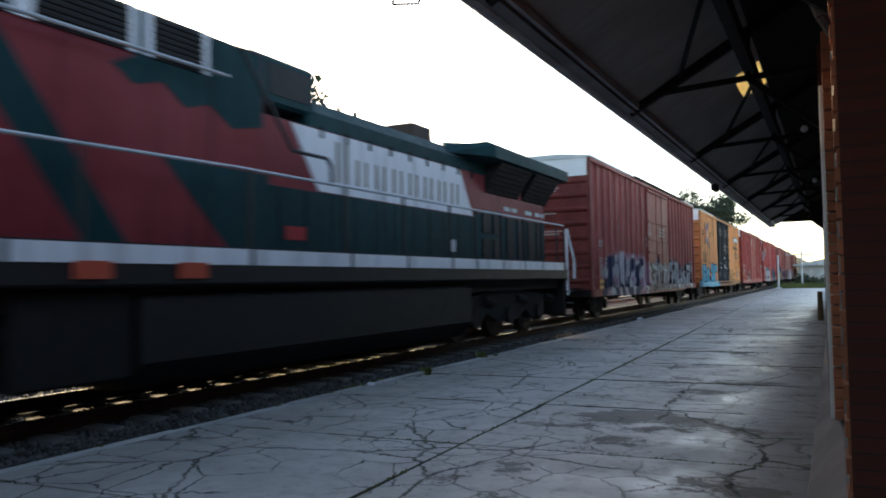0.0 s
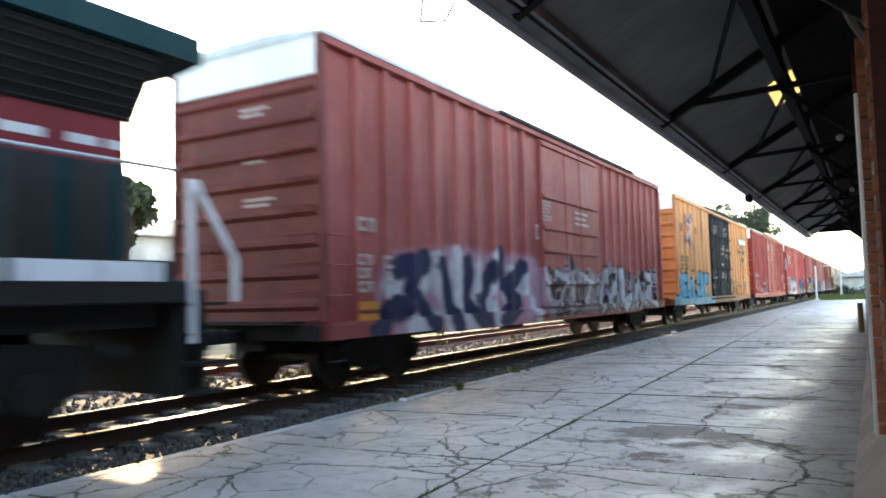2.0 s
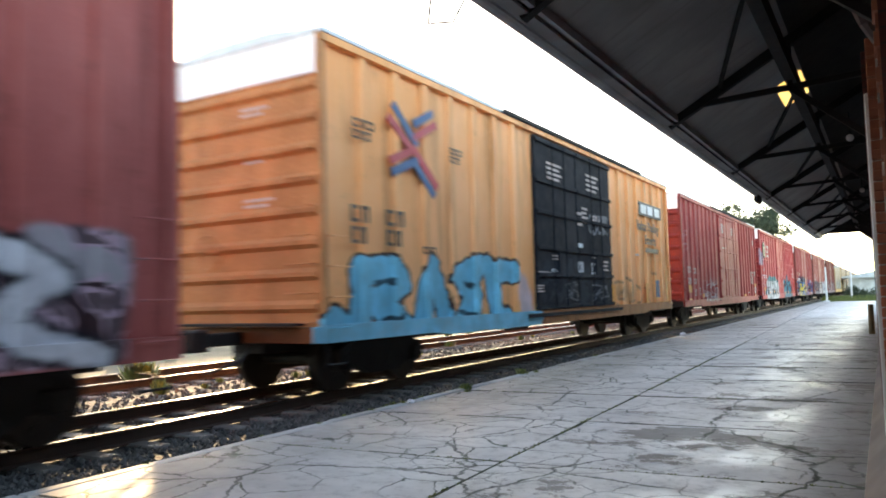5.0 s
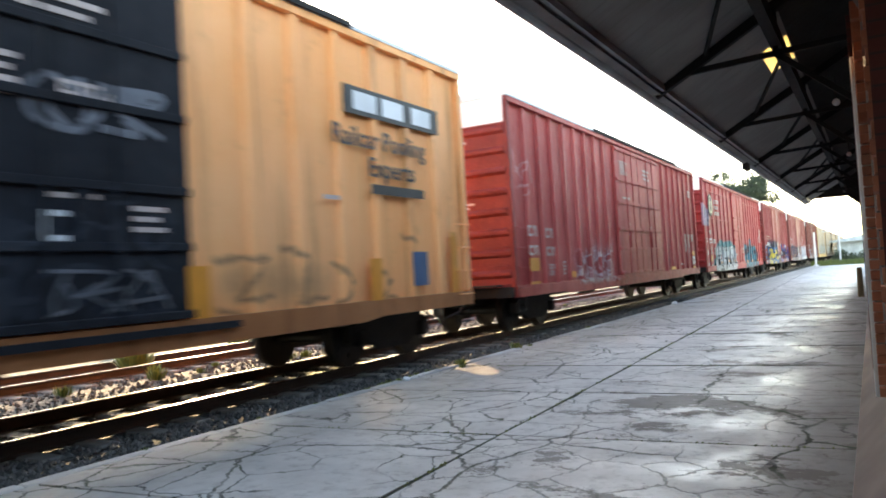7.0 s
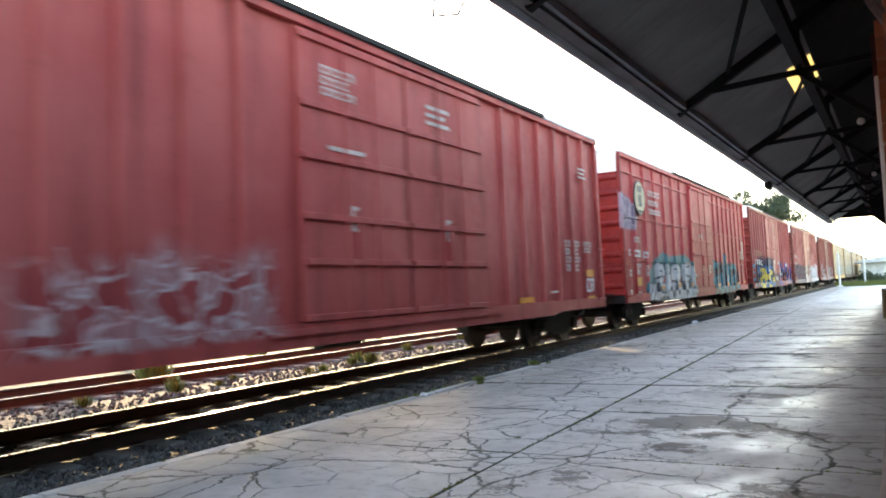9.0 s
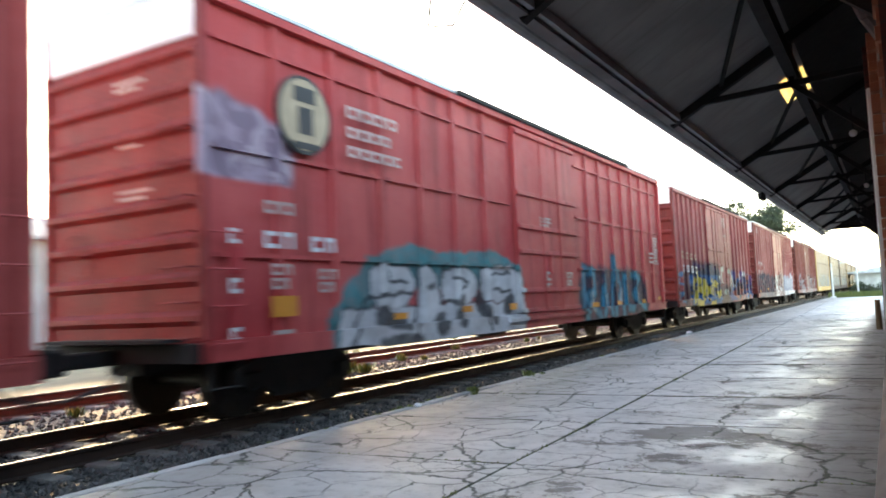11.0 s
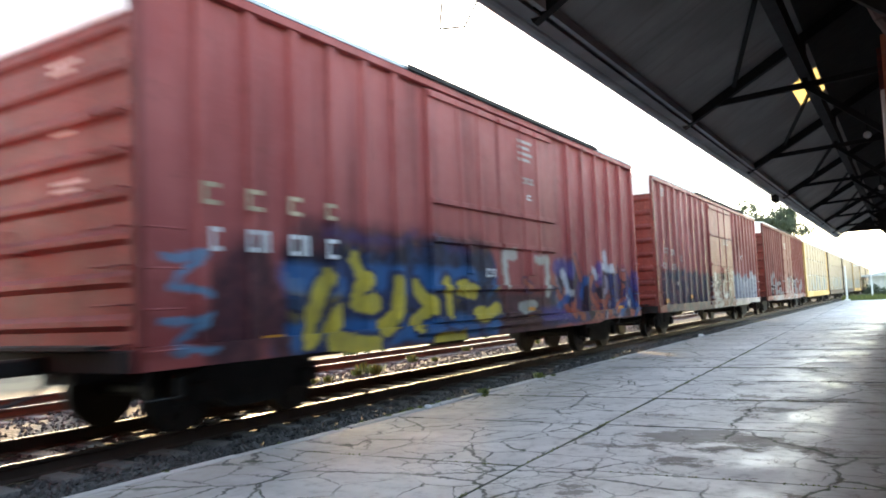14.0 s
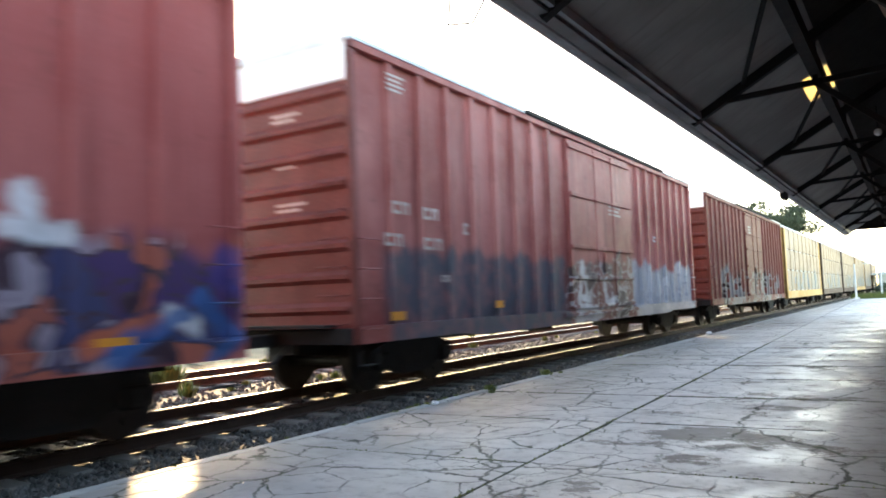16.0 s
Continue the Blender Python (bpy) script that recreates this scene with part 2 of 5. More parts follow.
    n = Nodes(name)
    v = n.voronoi(s, None, "F1", "3D", "Color")
    c = n.mix(n.xyz(v)[0], a, b)
    c = n.mix(n.smooth(n.voronoi(s), 0.25, 0.6), c, tint(a, 0.4))
    c = n.mix(n.math("MULTIPLY", n.smooth(n.noise(0.5), 0.45, 0.7), 0.5), c, tint(a, 0.55))
    return n.done(c, 0.85, 0.0, n.voronoi(s), 0.9, 0.03)


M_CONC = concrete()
M_KERB = plain("kerb_concrete", (0.42, 0.41, 0.39), 0.7, 0.0, 0.3, 4.0)
M_BALLAST = gravel("ballast_bed", (0.032, 0.031, 0.03), (0.08, 0.078, 0.075))


def stone_mat():
    n = Nodes("ballast_stone")
    c = n.mix(n.island(), (0.022, 0.021, 0.02), (0.10, 0.096, 0.09))
    return n.done(c, 0.8, 0.0, n.noise(40.0), 0.3, 0.005)


M_STONE = stone_mat()
M_DIRT = plain("yard_dirt", (0.075, 0.07, 0.04), 0.9, 0.0, 0.45, 1.2)
M_RAIL = plain("rail_rust", (0.055, 0.03, 0.02), 0.7)
M_RAILHEAD = plain("rail_head_polished", (0.26, 0.23, 0.2), 0.28, 1.0, 0.1)
M_TIE = plain("concrete_tie", (0.13, 0.122, 0.11), 0.8)
# near-black steel, also the colour of the painted shade under the roof
M_STEEL_SHADE = plain("truss_steel_and_roof_shade", (0.010, 0.0095, 0.009), 0.85, 0.0)
M_GUTTER = plain("gutter_grey", (0.30, 0.31, 0.32), 0.45)


def soffit_mat():
    n = Nodes("roof_sheet")
    x, y, z = n.xyz()
    c = n.mix(n.smooth(n.noise(0.8), 0.35, 0.65), (0.20, 0.20, 0.197), (0.275, 0.275, 0.27))
    c = n.mix(n.math("MULTIPLY", n.smooth(n.noise(3.0, n.scale(n.co, (0.4, 3.0, 0.4)), 5.0), 0.5, 0.75), 0.4), c, (0.13, 0.12, 0.11))
    return n.done(c, 0.7, 0.0, n.noise(6.0), 0.2, 0.01)


M_SOFFIT = soffit_mat()


def brick_mat():
    n = Nodes("painted_brick")
    v = n.join(*(n.xyz()[i] for i in (1, 2, 0)))
    b = n.nt.nodes.new("ShaderNodeTexBrick")
    n.put(b.inputs["Vector"], v)
    b.inputs["Scale"].default_value = 1.0
    for k, q in (("Brick Width", 0.26), ("Row Height", 0.075), ("Mortar Size", 0.006)):
        b.inputs[k].default_value = q
    b.inputs["Color1"].default_value, b.inputs["Color2"].default_value, b.inputs["Mortar"].default_value = (0.075, 0.013, 0.009, 1), (0.1, 0.02, 0.012, 1), (0.04, 0.017, 0.014, 1)
    c = n.mix(n.math("MULTIPLY", n.noise(1.2), 0.4), b.outputs[0], (0.045, 0.015, 0.011))
    return n.done(c, 0.8, 0.0, n.math("SUBTRACT", 1.0, b.outputs["Fac"]), 0.6, 0.01)


M_BRICK = brick_mat()
M_QUOIN = plain("quoin_brick", (0.42, 0.14, 0.07), 0.75, 0.0, 0.3, 8.0)
M_PLASTER = plain("white_plaster", (0.62, 0.62, 0.6), 0.75, 0.0, 0.2, 3.0)
M_PLINTH = plain("cement_plinth", (0.13, 0.10, 0.09), 0.8, 0.0, 0.3, 3.0)


def leaf_mat(name, a, b):
    n = Nodes(name)
    c = n.mix(n.island(), a, b)
    n.bsdf.inputs["Subsurface Weight"].default_value = 0.0
    return n.done(c, 0.6)


M_LEAF = leaf_mat("tree_leaves", (0.022, 0.034, 0.014), (0.055, 0.075, 0.03))
M_WEED = leaf_mat("weed_leaves", (0.06, 0.09, 0.02), (0.2, 0.22, 0.05))
M_MOSS = plain("joint_moss_dark", (0.03, 0.04, 0.016), 0.9, 0.0, 0.6, 5.0)
M_BARK = plain("bark", (0.09, 0.065, 0.045), 0.9)


# ---- mesh helpers ----
def mesh_of(bm, name):
    me = bpy.data.meshes.new(name)
    bmesh.ops.recalc_face_normals(bm, faces=bm.faces)
    bm.to_mesh(me)
    bm.free()
    return me


def part(name, bm, material, parent=None, label=""):
    """Links a bmesh as one mesh object, under a thing or a part where one is given."""
    me = bm if isinstance(bm, bpy.types.Mesh) else mesh_of(bm, name)
    if not me.materials:
        me.materials.append(material)
    ob = new(name, me)
    ob.parent = parent
    return tagged(ob, label) if label else ob


def box(bm, x0, x1, y0, y1, z0, z1, bevel=0.0):
    v = [bm.verts.new((x, y, z)) for x in (x0, x1) for y in (y0, y1) for z in (z0, z1)]
    fs = [bm.faces.new([v[i] for i in q]) for q in ((0, 1, 3, 2), (4, 6, 7, 5), (0, 4, 5, 1), (2, 3, 7, 6), (0, 2, 6, 4), (1, 5, 7, 3))]
    if bevel:
        bmesh.ops.bevel(bm, geom=list({e for f in fs for e in f.edges}), offset=bevel, segments=1, affect="EDGES")
    return bm


def B(*a, bevel=0.0):
    return box(bmesh.new(), *a, bevel=bevel)


def cyl(bm, p0, p1, r0, r1=None, seg=12):
    """A closed round bar from p0 to p1."""
    r1 = r0 if r1 is None else r1
    p0, p1 = Vector(p0), Vector(p1)
    q = (p1 - p0).to_track_quat("Z", "Y")
    rings = []
    for p, r in ((p0, r0), (p1, r1)):
        rings.append([bm.verts.new(p + q @ Vector((r * math.cos(2 * math.pi * i / seg), r * math.sin(2 * math.pi * i / seg), 0))) for i in range(seg)])
    for i in range(seg):
        bm.faces.new((rings[0][i], rings[0][(i + 1) % seg], rings[1][(i + 1) % seg], rings[1][i]))
    bm.faces.new(rings[0][::-1]), bm.faces.new(rings[1])
    return bm


def tube(points, r, seg=8):
    bm = bmesh.new()
    for a, b in zip(points, points[1:]):
        cyl(bm, a, b, r, seg=seg)
    return bm


def beam(p0, p1, w, h):
    """A rectangular bar from p0 to p1."""
    bm = bmesh.new()
    p0, p1 = Vector(p0), Vector(p1)
    d = p1 - p0
    box(bm, -w / 2, w / 2, 0, d.length, -h / 2, h / 2)
    bm.transform(Matrix.Translation(p0) @ d.to_track_quat("Y", "Z").to_matrix().to_4x4())
    return bm


def prism(outline, x0, x1):
    """A plate in the y-z plane with the given outline, from x0 to x1."""
    bm = bmesh.new()
    a = [bm.verts.new((x0, y, z)) for y, z in outline]
    b = [bm.verts.new((x1, y, z)) for y, z in outline]
    bm.faces.new(a), bm.faces.new(b[::-1])
    for i in range(len(a)):
        j = (i + 1) % len(a)
        bm.faces.new((a[i], b[i], b[j], a[j]))
    return bm


def loft(outline, y0, y1):
    """A body with an x-z outline, from y0 to y1."""
    bm = bmesh.new()
    a = [bm.verts.new((x, y0, z)) for x, z in outline]
    b = [bm.verts.new((x, y1, z)) for x, z in outline]
    bm.faces.new(a[::-1]), bm.faces.new(b)
    for i in range(len(a)):
        j = (i + 1) % len(a)
        bm.faces.new((a[i], a[j], b[j], b[i]))
    return bm


def empty(name, x, y, z, label, category, group=""):
    ob = new(name)
    ob.matrix_basis = pose(x, y, z)
    return tagged(ob, label, category, group)


# ---- ground, tracks, platform ----
TRACK_X, RAIL_Z = -8.0, 0.16
SIDING_X = -12.65
PLAT_EDGE = -6.15


def ground_sheet():
    bm = bmesh.new()
    box(bm, -2500, 2500, -2500, 2500, -0.9, -0.22)
    tagged(part("ground", bm, M_DIRT), "bare dusty yard ground with gravel reaching the horizon", "ground", kind="structure")
    # ballast bed with shoulders, carried under both tracks
    prof = [(-14.9, -0.2), (-14.2, -0.02), (-10.6, -0.02), (-10.3, -0.05), (-10.0, -0.02), (PLAT_EDGE - 0.02, -0.03), (PLAT_EDGE - 0.02, -0.3), (-14.9, -0.3)]
    tagged(part("ballast", loft(prof, -160, 420), M_BALLAST), "grey crushed stone ballast bed under the tracks", "ballast", kind="structure")


ground_sheet()


def rail_profile():
    return [(-0.07, 0), (0.07, 0), (0.07, 0.012), (0.012, 0.03), (0.010, 0.125), (0.034, 0.135), (0.034, 0.160), (-0.034, 0.160), (-0.034, 0.135), (-0.010, 0.125), (-0.012, 0.03), (-0.07, 0.012)]


def track(x, name, label):
    t = empty(name, x, 0, 0, label, "railway track")
    tagged(t, kind="structure")
    for sx in (-0.7525, 0.7525):
        r = part("rail", loft([(sx + px, pz - 0.002) for px, pz in rail_profile()], -160, 420), M_RAIL, t, "rusty steel rail")
        head = [(sx - 0.026, 0.1585), (sx + 0.026, 0.1585), (sx + 0.016, 0.1645), (sx - 0.016, 0.1645)]
        part("rail_head", loft(head, -160, 420), M_RAILHEAD, r, "polished shiny rail top")
    tie = mesh_of(B(-1.25, 1.25, -0.12, 0.12, -0.18, 0.012, bevel=0.02), "tie")
    tie.materials.append(M_TIE)
    for k in range(90):
        o = part("tie", tie, M_TIE, t)
        o.location = (random.uniform(-0.03, 0.03), 0.6 * k, 0.0)
    far = bmesh.new()
    for k in itertools.chain(range(-260, 0), range(90, 420)):
        box(far, -1.25, 1.25, 0.6 * k - 0.12, 0.6 * k + 0.12, -0.18, 0.012)
    tagged(part("far_ties", far, M_TIE, t), kind="stuff")
    return t


track(TRACK_X, "main_track", "main line track with polished rails on concrete ties")
track(SIDING_X, "siding_track", "second track with rusty rails among weeds")


def scatter_stones():
    rng = random.Random(5)
    verts, faces = [], []
    spots = []
    for _ in range(5200):
        y = 2.0 + 34 * rng.random() ** 1.6
        spots.append((rng.uniform(-7.1, PLAT_EDGE - 0.05), y, -0.02))
    for _ in range(5200):
        y = 2.0 + 34 * rng.random() ** 1.4
        spots.append((rng.uniform(-12.0, -8.9), y, -0.01))
    for _ in range(1800):
        y = 2.0 + 30 * rng.random() ** 1.4
        spots.append((rng.uniform(-8.6, -7.4), y, -0.01))
    for x, y, z in spots:
        s = rng.uniform(0.018, 0.045)
        k = len(verts)
        a = rng.uniform(0, 6.3)
        for i in range(4):
            q = a + i * math.pi / 2 + rng.uniform(-0.4, 0.4)
            verts.append((x + s * math.cos(q) * rng.uniform(0.7, 1.3), y + s * math.sin(q) * rng.uniform(0.7, 1.3), z + rng.uniform(-0.2, 0.3) * s))
        verts += [(x, y, z + s * rng.uniform(0.7, 1.1)), (x, y, z - s)]
        for i in range(4):
            j = (i + 1) % 4
            faces += [(k + i, k + j, k + 4), (k + j, k + i, k + 5)]
    me = bpy.data.meshes.new("ballast_stones")
    me.from_pydata(verts, [], faces)
    ob = part("ballast_stones", me, M_STONE)
    tagged(ob, "loose grey crushed ballast stones beside the rails", "gravel", kind="stuff")


scatter_stones()


def platform():
    p = empty("platform", 0, 0, 0, "worn cracked concrete station platform with mossy joints", "platform")
    tagged(p, kind="structure")
    part("base", B(PLAT_EDGE + 0.02, 0.65, -44, 96, -0.4, -0.06), M_KERB, p)
    rng = random.Random(3)

    def long_joint(y):
        return -3.05 - 0.028 * (y - 5.1)
    ys = [6.25 + 2.37 * k for k in range(-21, 38)]
    for side in (0, 1):
        for a, b in zip(ys, ys[1:]):
            bm = bmesh.new()
            g = 0.016
            gy = 0.011
            x = [(PLAT_EDGE + 0.16, long_joint(a) - g, long_joint(b) - g, PLAT_EDGE + 0.16), (long_joint(a) + g, 0.64, 0.64, long_joint(b) + g)][side]
            cs = [(px, py + 0.08 * (px + 2.2)) for px, py in ((x[0], a + gy), (x[1], a + gy), (x[2], b - gy), (x[3], b - gy))]
            dz = [rng.uniform(-0.006, 0.006) for _ in range(4)]
            lo = [bm.verts.new((px, py, -0.07)) for px, py in cs]
            hi = [bm.verts.new((px, py, d)) for (px, py), d in zip(cs, dz)]
            bm.faces.new(lo[::-1]), bm.faces.new(hi)
            for i in range(4):
                j = (i + 1) % 4
                bm.faces.new((lo[i], lo[j], hi[j], hi[i]))
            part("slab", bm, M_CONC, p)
    # kerb stones along the edge
    y = -44.0
    while y < 95:
        ln = rng.uniform(1.6, 2.6)
        q = rng.uniform(-0.012, 0.012)
        part("kerb_stone", B(PLAT_EDGE + q, PLAT_EDGE + 0.15, y + 0.008, y + ln - 0.008, -0.32, 0.012 + rng.uniform(-0.012, 0.008), bevel=0.015), M_KERB, p)
        y += ln
    # moss in the joints
    for k, (a, b) in enumerate(zip(ys[19:], ys[20:36])):
        part("joint_strip", beam((long_joint(a), a, -0.012), (long_joint(b), b, -0.008), 0.04, 0.02), M_MOSS, p, "dark green moss in the joint")
        xx = PLAT_EDGE + 0.2
        while xx < 0.0:
            ln = rng.uniform(0.12, 0.5)
            if rng.random() < (0.5 if k % 2 else 0.95):
                hw = rng.uniform(0.008, 0.024) * (0.7 if k % 2 else 1.4)
                ya = a + 0.08 * (xx + 2.2)
                part("joint_strip", beam((xx, ya + rng.uniform(-0.012, 0.012), -0.005), (min(0.1, xx + ln), ya + 0.08 * ln + rng.uniform(-0.012, 0.012), -0.005), hw * 1.6, 0.014), M_MOSS, p)
            xx += ln
    moss = bmesh.new()
    for k in range(1500):
        if k % 2:
            yy = rng.uniform(3.5, 26)
            xx = long_joint(yy) + rng.uniform(-0.014, 0.014)
        else:
            xx = rng.uniform(PLAT_EDGE + 0.2, -0.3)
            yy = rng.choice(ys[21:35:2]) + 0.08 * (xx + 2.2) + rng.uniform(-0.014, 0.014)
        h = rng.uniform(0.004, 0.013)
        if noise.noise((xx * 1.3, yy * 1.3, 0)) < -0.05:
            continue
        cyl(moss, (xx, yy, -0.03), (xx + rng.uniform(-0.02, 0.02), yy + rng.uniform(-0.02, 0.02), h), 0.02, 0.006, 4)
    tagged(part("joint_moss", moss, M_WEED), "low green moss and grass growing in the platform joints", "moss", kind="stuff")


platform()


# ---- station wall and canopy ----
WALL_X = 0.16


def station_wall():
    w = empty("wall_station", 0, 0, 0, "dark red painted brick station wall with white door surrounds", "wall")
    tagged(w, kind="structure")
    # long unseen run behind the camera, added to hold back sky light
    part("wall_body", B(0.66, 1.0, -44, 4.4, -0.1, 6.2), M_BRICK, w)
    part("wall_body", B(WALL_X, 1.0, 4.4, 43, -0.1, 6.2), M_BRICK, w)
    part("pier", B(0.045, 0.66, 3.95, 4.4, -0.1, 5.4), M_BRICK, w, "dark red brick pier")
    for j in range(58):
        part("quoin", B(0.022 if j % 2 else 0.032, 0.045, 3.95, 4.17 if j % 2 else 4.07, 0.32 + 0.085 * j, 0.32 + 0.085 * j + 0.072), M_QUOIN, w)
    prof = [(-0.22, -0.05), (-0.20, 0.05), (0.02, 0.28), (WALL_X - 0.002, 0.34), (WALL_X - 0.002, -0.05)]
    part("plinth", loft(prof, 4.42, 42.8), M_PLINTH, w, "rounded grey cement skirting at the wall foot")
    part("plinth", loft([(-0.22, -0.05), (-0.20, 0.05), (0.0, 0.26), (0.043, 0.28), (0.043, -0.05)], 3.9, 4.42), M_PLINTH, w)
    for k, y in enumerate((7.0, 12.6, 18.0, 23.4, 28.8, 34.2)):
        part("door_surround", B(-0.06, WALL_X - 0.002, y, y + 0.22, 0.30, 3.1, bevel=0.01), M_PLASTER, w, "white plastered door surround")
        for j in range(38):
            o = 0.06 if j % 2 else 0.12
            part("quoin", B(-0.03, WALL_X - 0.003, y - o, y - 0.004, 0.32 + 0.085 * j, 0.32 + 0.085 * j + 0.075, bevel=0.006), M_QUOIN, w)
        part("pilaster", B(-0.08, WALL_X - 0.002, y + 1.6, y + 2.0, 0.30, 3.9, bevel=0.01), M_BRICK, w)
    part("station_roof", B(1.0, 9.2, -44, 43, 6.2, 6.4), M_SOFFIT, w)
    part("back_wall", B(9.0, 9.2, -44, 43, -0.1, 6.2), M_BRICK, w)
    part("end_wall", B(1.0, 9, 42.6, 43, -0.1, 6.2), M_BRICK, w)
    part("end_wall", B(1.0, 9, -44, -43.6, -0.1, 6.2), M_BRICK, w)
    pipe = tube([(-0.12, 6.2, 5.2), (-0.12, 6.2, 3.75), (-0.02, 6.35, 3.5), (0.08, 6.5, 3.35), (0.08, 6.5, 0.3)], 0.045)
    tagged(part("downpipe", pipe, M_PLINTH), "painted metal rainwater pipe bent against the wall", "downpipe")


station_wall()
EDGE_X, EDGE_Z, PITCH = -2.7, 4.08, 0.58


def roof_z(x):
    return EDGE_Z + 0.05 + PITCH * (x - EDGE_X)


def canopy():
    c = empty("canopy", 0, 0, 0, "long platform canopy of sheet metal on dark steel brackets", "canopy")
    tagged(c, kind="structure")
    # the unseen length behind the camera is added to cut light on wagon ends
    y0, y1 = -44, 42.6
    bm = bmesh.new()
    # corrugated sheets, with one translucent sheet let in
    n = int((y1 - y0) / 0.11)
    cols = (EDGE_X - 0.1, -1.40, -0.99, -0.95)
    rows = []
    for i in range(n + 1):
        y = y0 + (y1 - y0) * i / n
        dz = 0.003 if i % 2 else 0.0
        rows.append((y, [bm.verts.new((x, y, roof_z(x) + dz)) for x in cols]))
    for (ya, a), (yb, b) in zip(rows, rows[1:]):
        for q in range(3):
            if q == 1 and 13.4 < ya < 15.0:
                continue
            bm.faces.new((a[q], a[q + 1], b[q + 1], b[q]))
    ob = part("roof_sheet", mesh_of(bm, "roof_sheet"), M_SOFFIT, c, "grey corrugated roofing sheet")
    sol = ob.modifiers.new("thick", "SOLIDIFY")
    sol.thickness = 0.01
    # near-black strip stands in for deep shade under the roof by the wall
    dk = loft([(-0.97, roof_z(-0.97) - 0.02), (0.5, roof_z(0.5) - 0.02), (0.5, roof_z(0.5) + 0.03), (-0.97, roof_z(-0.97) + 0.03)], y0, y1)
    part("roof_shade_strip", dk, M_STEEL_SHADE, c, "near-black roof strip with the shade beside the wall painted in")
    pn = Nodes("fibreglass_sheet")
    pn.bsdf.inputs["Transmission Weight"].default_value = 0.95
    pane = pn.done((0.72, 0.52, 0.2), 0.5)
    sk = bmesh.new()
    q = [sk.verts.new((x, y, roof_z(x) + 0.03 + dz)) for dz in (0, 0.004) for x, y in ((-1.42, 13.3), (-0.97, 13.3), (-0.97, 15.2), (-1.42, 15.2))]
    sk.faces.new(q[:4]), sk.faces.new(q[4:])
    for i in range(4):
        sk.faces.new((q[i], q[(i + 1) % 4], q[4 + (i + 1) % 4], q[4 + i]))
    part("roof_light", sk, pane, c, "yellowed translucent roof sheet")
    part("ridge_wall", B(0.5, 0.6, y0, y1, 5.5, roof_z(0.5) + 0.05), M_STEEL_SHADE, c)
    bowl = [(EDGE_X - 0.145 + 0.085 * math.cos(math.pi + k * math.pi / 8), EDGE_Z + 0.02 + 0.09 * math.sin(math.pi + k * math.pi / 8)) for k in range(9)]
    rim = [(EDGE_X - 0.145 + 0.072 * math.cos(k * math.pi / 8), EDGE_Z + 0.02 - 0.076 * math.sin(k * math.pi / 8)) for k in range(9)]
    bowl = [(EDGE_X - 0.24, EDGE_Z + 0.10), (EDGE_X - 0.225, EDGE_Z + 0.10)][::-1][:1] + bowl + [(EDGE_X - 0.06, EDGE_Z + 0.11), (EDGE_X - 0.073, EDGE_Z + 0.11)] + rim
    part("gutter", loft(bowl, y0, y1), M_GUTTER, c, "grey painted half-round gutter")
    part("eave_board", B(EDGE_X - 0.055, EDGE_X + 0.085, y0, y1, EDGE_Z - 0.04, EDGE_Z - 0.01), plain("eave_board_grey", (0.17, 0.17, 0.17), 0.6), c, "grey painted eave board")
    part("edge_beam", B(EDGE_X + 0.10, EDGE_X + 0.15, y0, y1, EDGE_Z + 0.0, EDGE_Z + 0.09), M_GUTTER, c)
    part("purlin", B(-1.06, -0.92, y0, y1, 4.46, 4.68), M_STEEL_SHADE, c)
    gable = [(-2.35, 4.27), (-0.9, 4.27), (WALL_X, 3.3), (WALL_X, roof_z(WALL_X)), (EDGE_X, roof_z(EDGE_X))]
    part("gable_panel", loft(gable, y1 - 0.06, y1 - 0.02), M_STEEL_SHADE, c, "dark boarded canopy end")
    for k in range(-10, 6):
        y = 11.5 + 5.4 * k
        a = (EDGE_X - 0.02, y, EDGE_Z - 0.02)
        part("rafter", beam(a, (WALL_X, y, roof_z(WALL_X) - 0.12), 0.11, 0.15), M_STEEL_SHADE, c)
        part("tie_bar", beam((-2.3, y, 4.30), (WALL_X, y, 4.42), 0.07, 0.08), M_STEEL_SHADE, c)
        part("web_post", beam((-0.99, y, 4.36), (-0.99, y, roof_z(-0.99) - 0.1), 0.07, 0.07), M_STEEL_SHADE, c)
        part("knee_brace", beam((-1.0, y, 4.36), (WALL_X, y, 3.35), 0.07, 0.08), M_STEEL_SHADE, c)
        part("wind_brace", beam((-1.95, y, roof_z(-1.95) - 0.06), (-1.05, y - 2.95, roof_z(-1.05) - 0.06), 0.05, 0.05), M_STEEL_SHADE, c)
    br = empty("wire_bracket", EDGE_X - 0.22, 4.9, EDGE_Z - 0.02, "thin bent wire bracket hanging from the gutter", "bracket")
    part("wire", tube([(0, 0, 0), (-0.02, -0.06, -0.42), (-0.0, 0.30, -0.30), (0.02, 0.5, -0.02)], 0.008, 6), M_STEEL_SHADE, br)
    dp = empty("gutter_spout", EDGE_X - 0.12, 21.7, EDGE_Z + 0.02, "dark gutter outlet hanging below the canopy edge", "spout")
    part("spout", B(-0.07, 0.05, -0.35, 0.35, -0.24, 0.0, bevel=0.02), M_STEEL_SHADE, dp)
    # added white balls stand in for small bright spots under the roof
    for y in (13.8, 21.5):
        lp = empty("canopy_bright_spot", -0.35, y, 3.95, "small white ball on a short stem under the canopy", "lamp")
        part("stem", tube([(0, 0, 0.05), (0, 0, 0.43)], 0.012), M_STEEL_SHADE, lp)
        bm = bmesh.new()
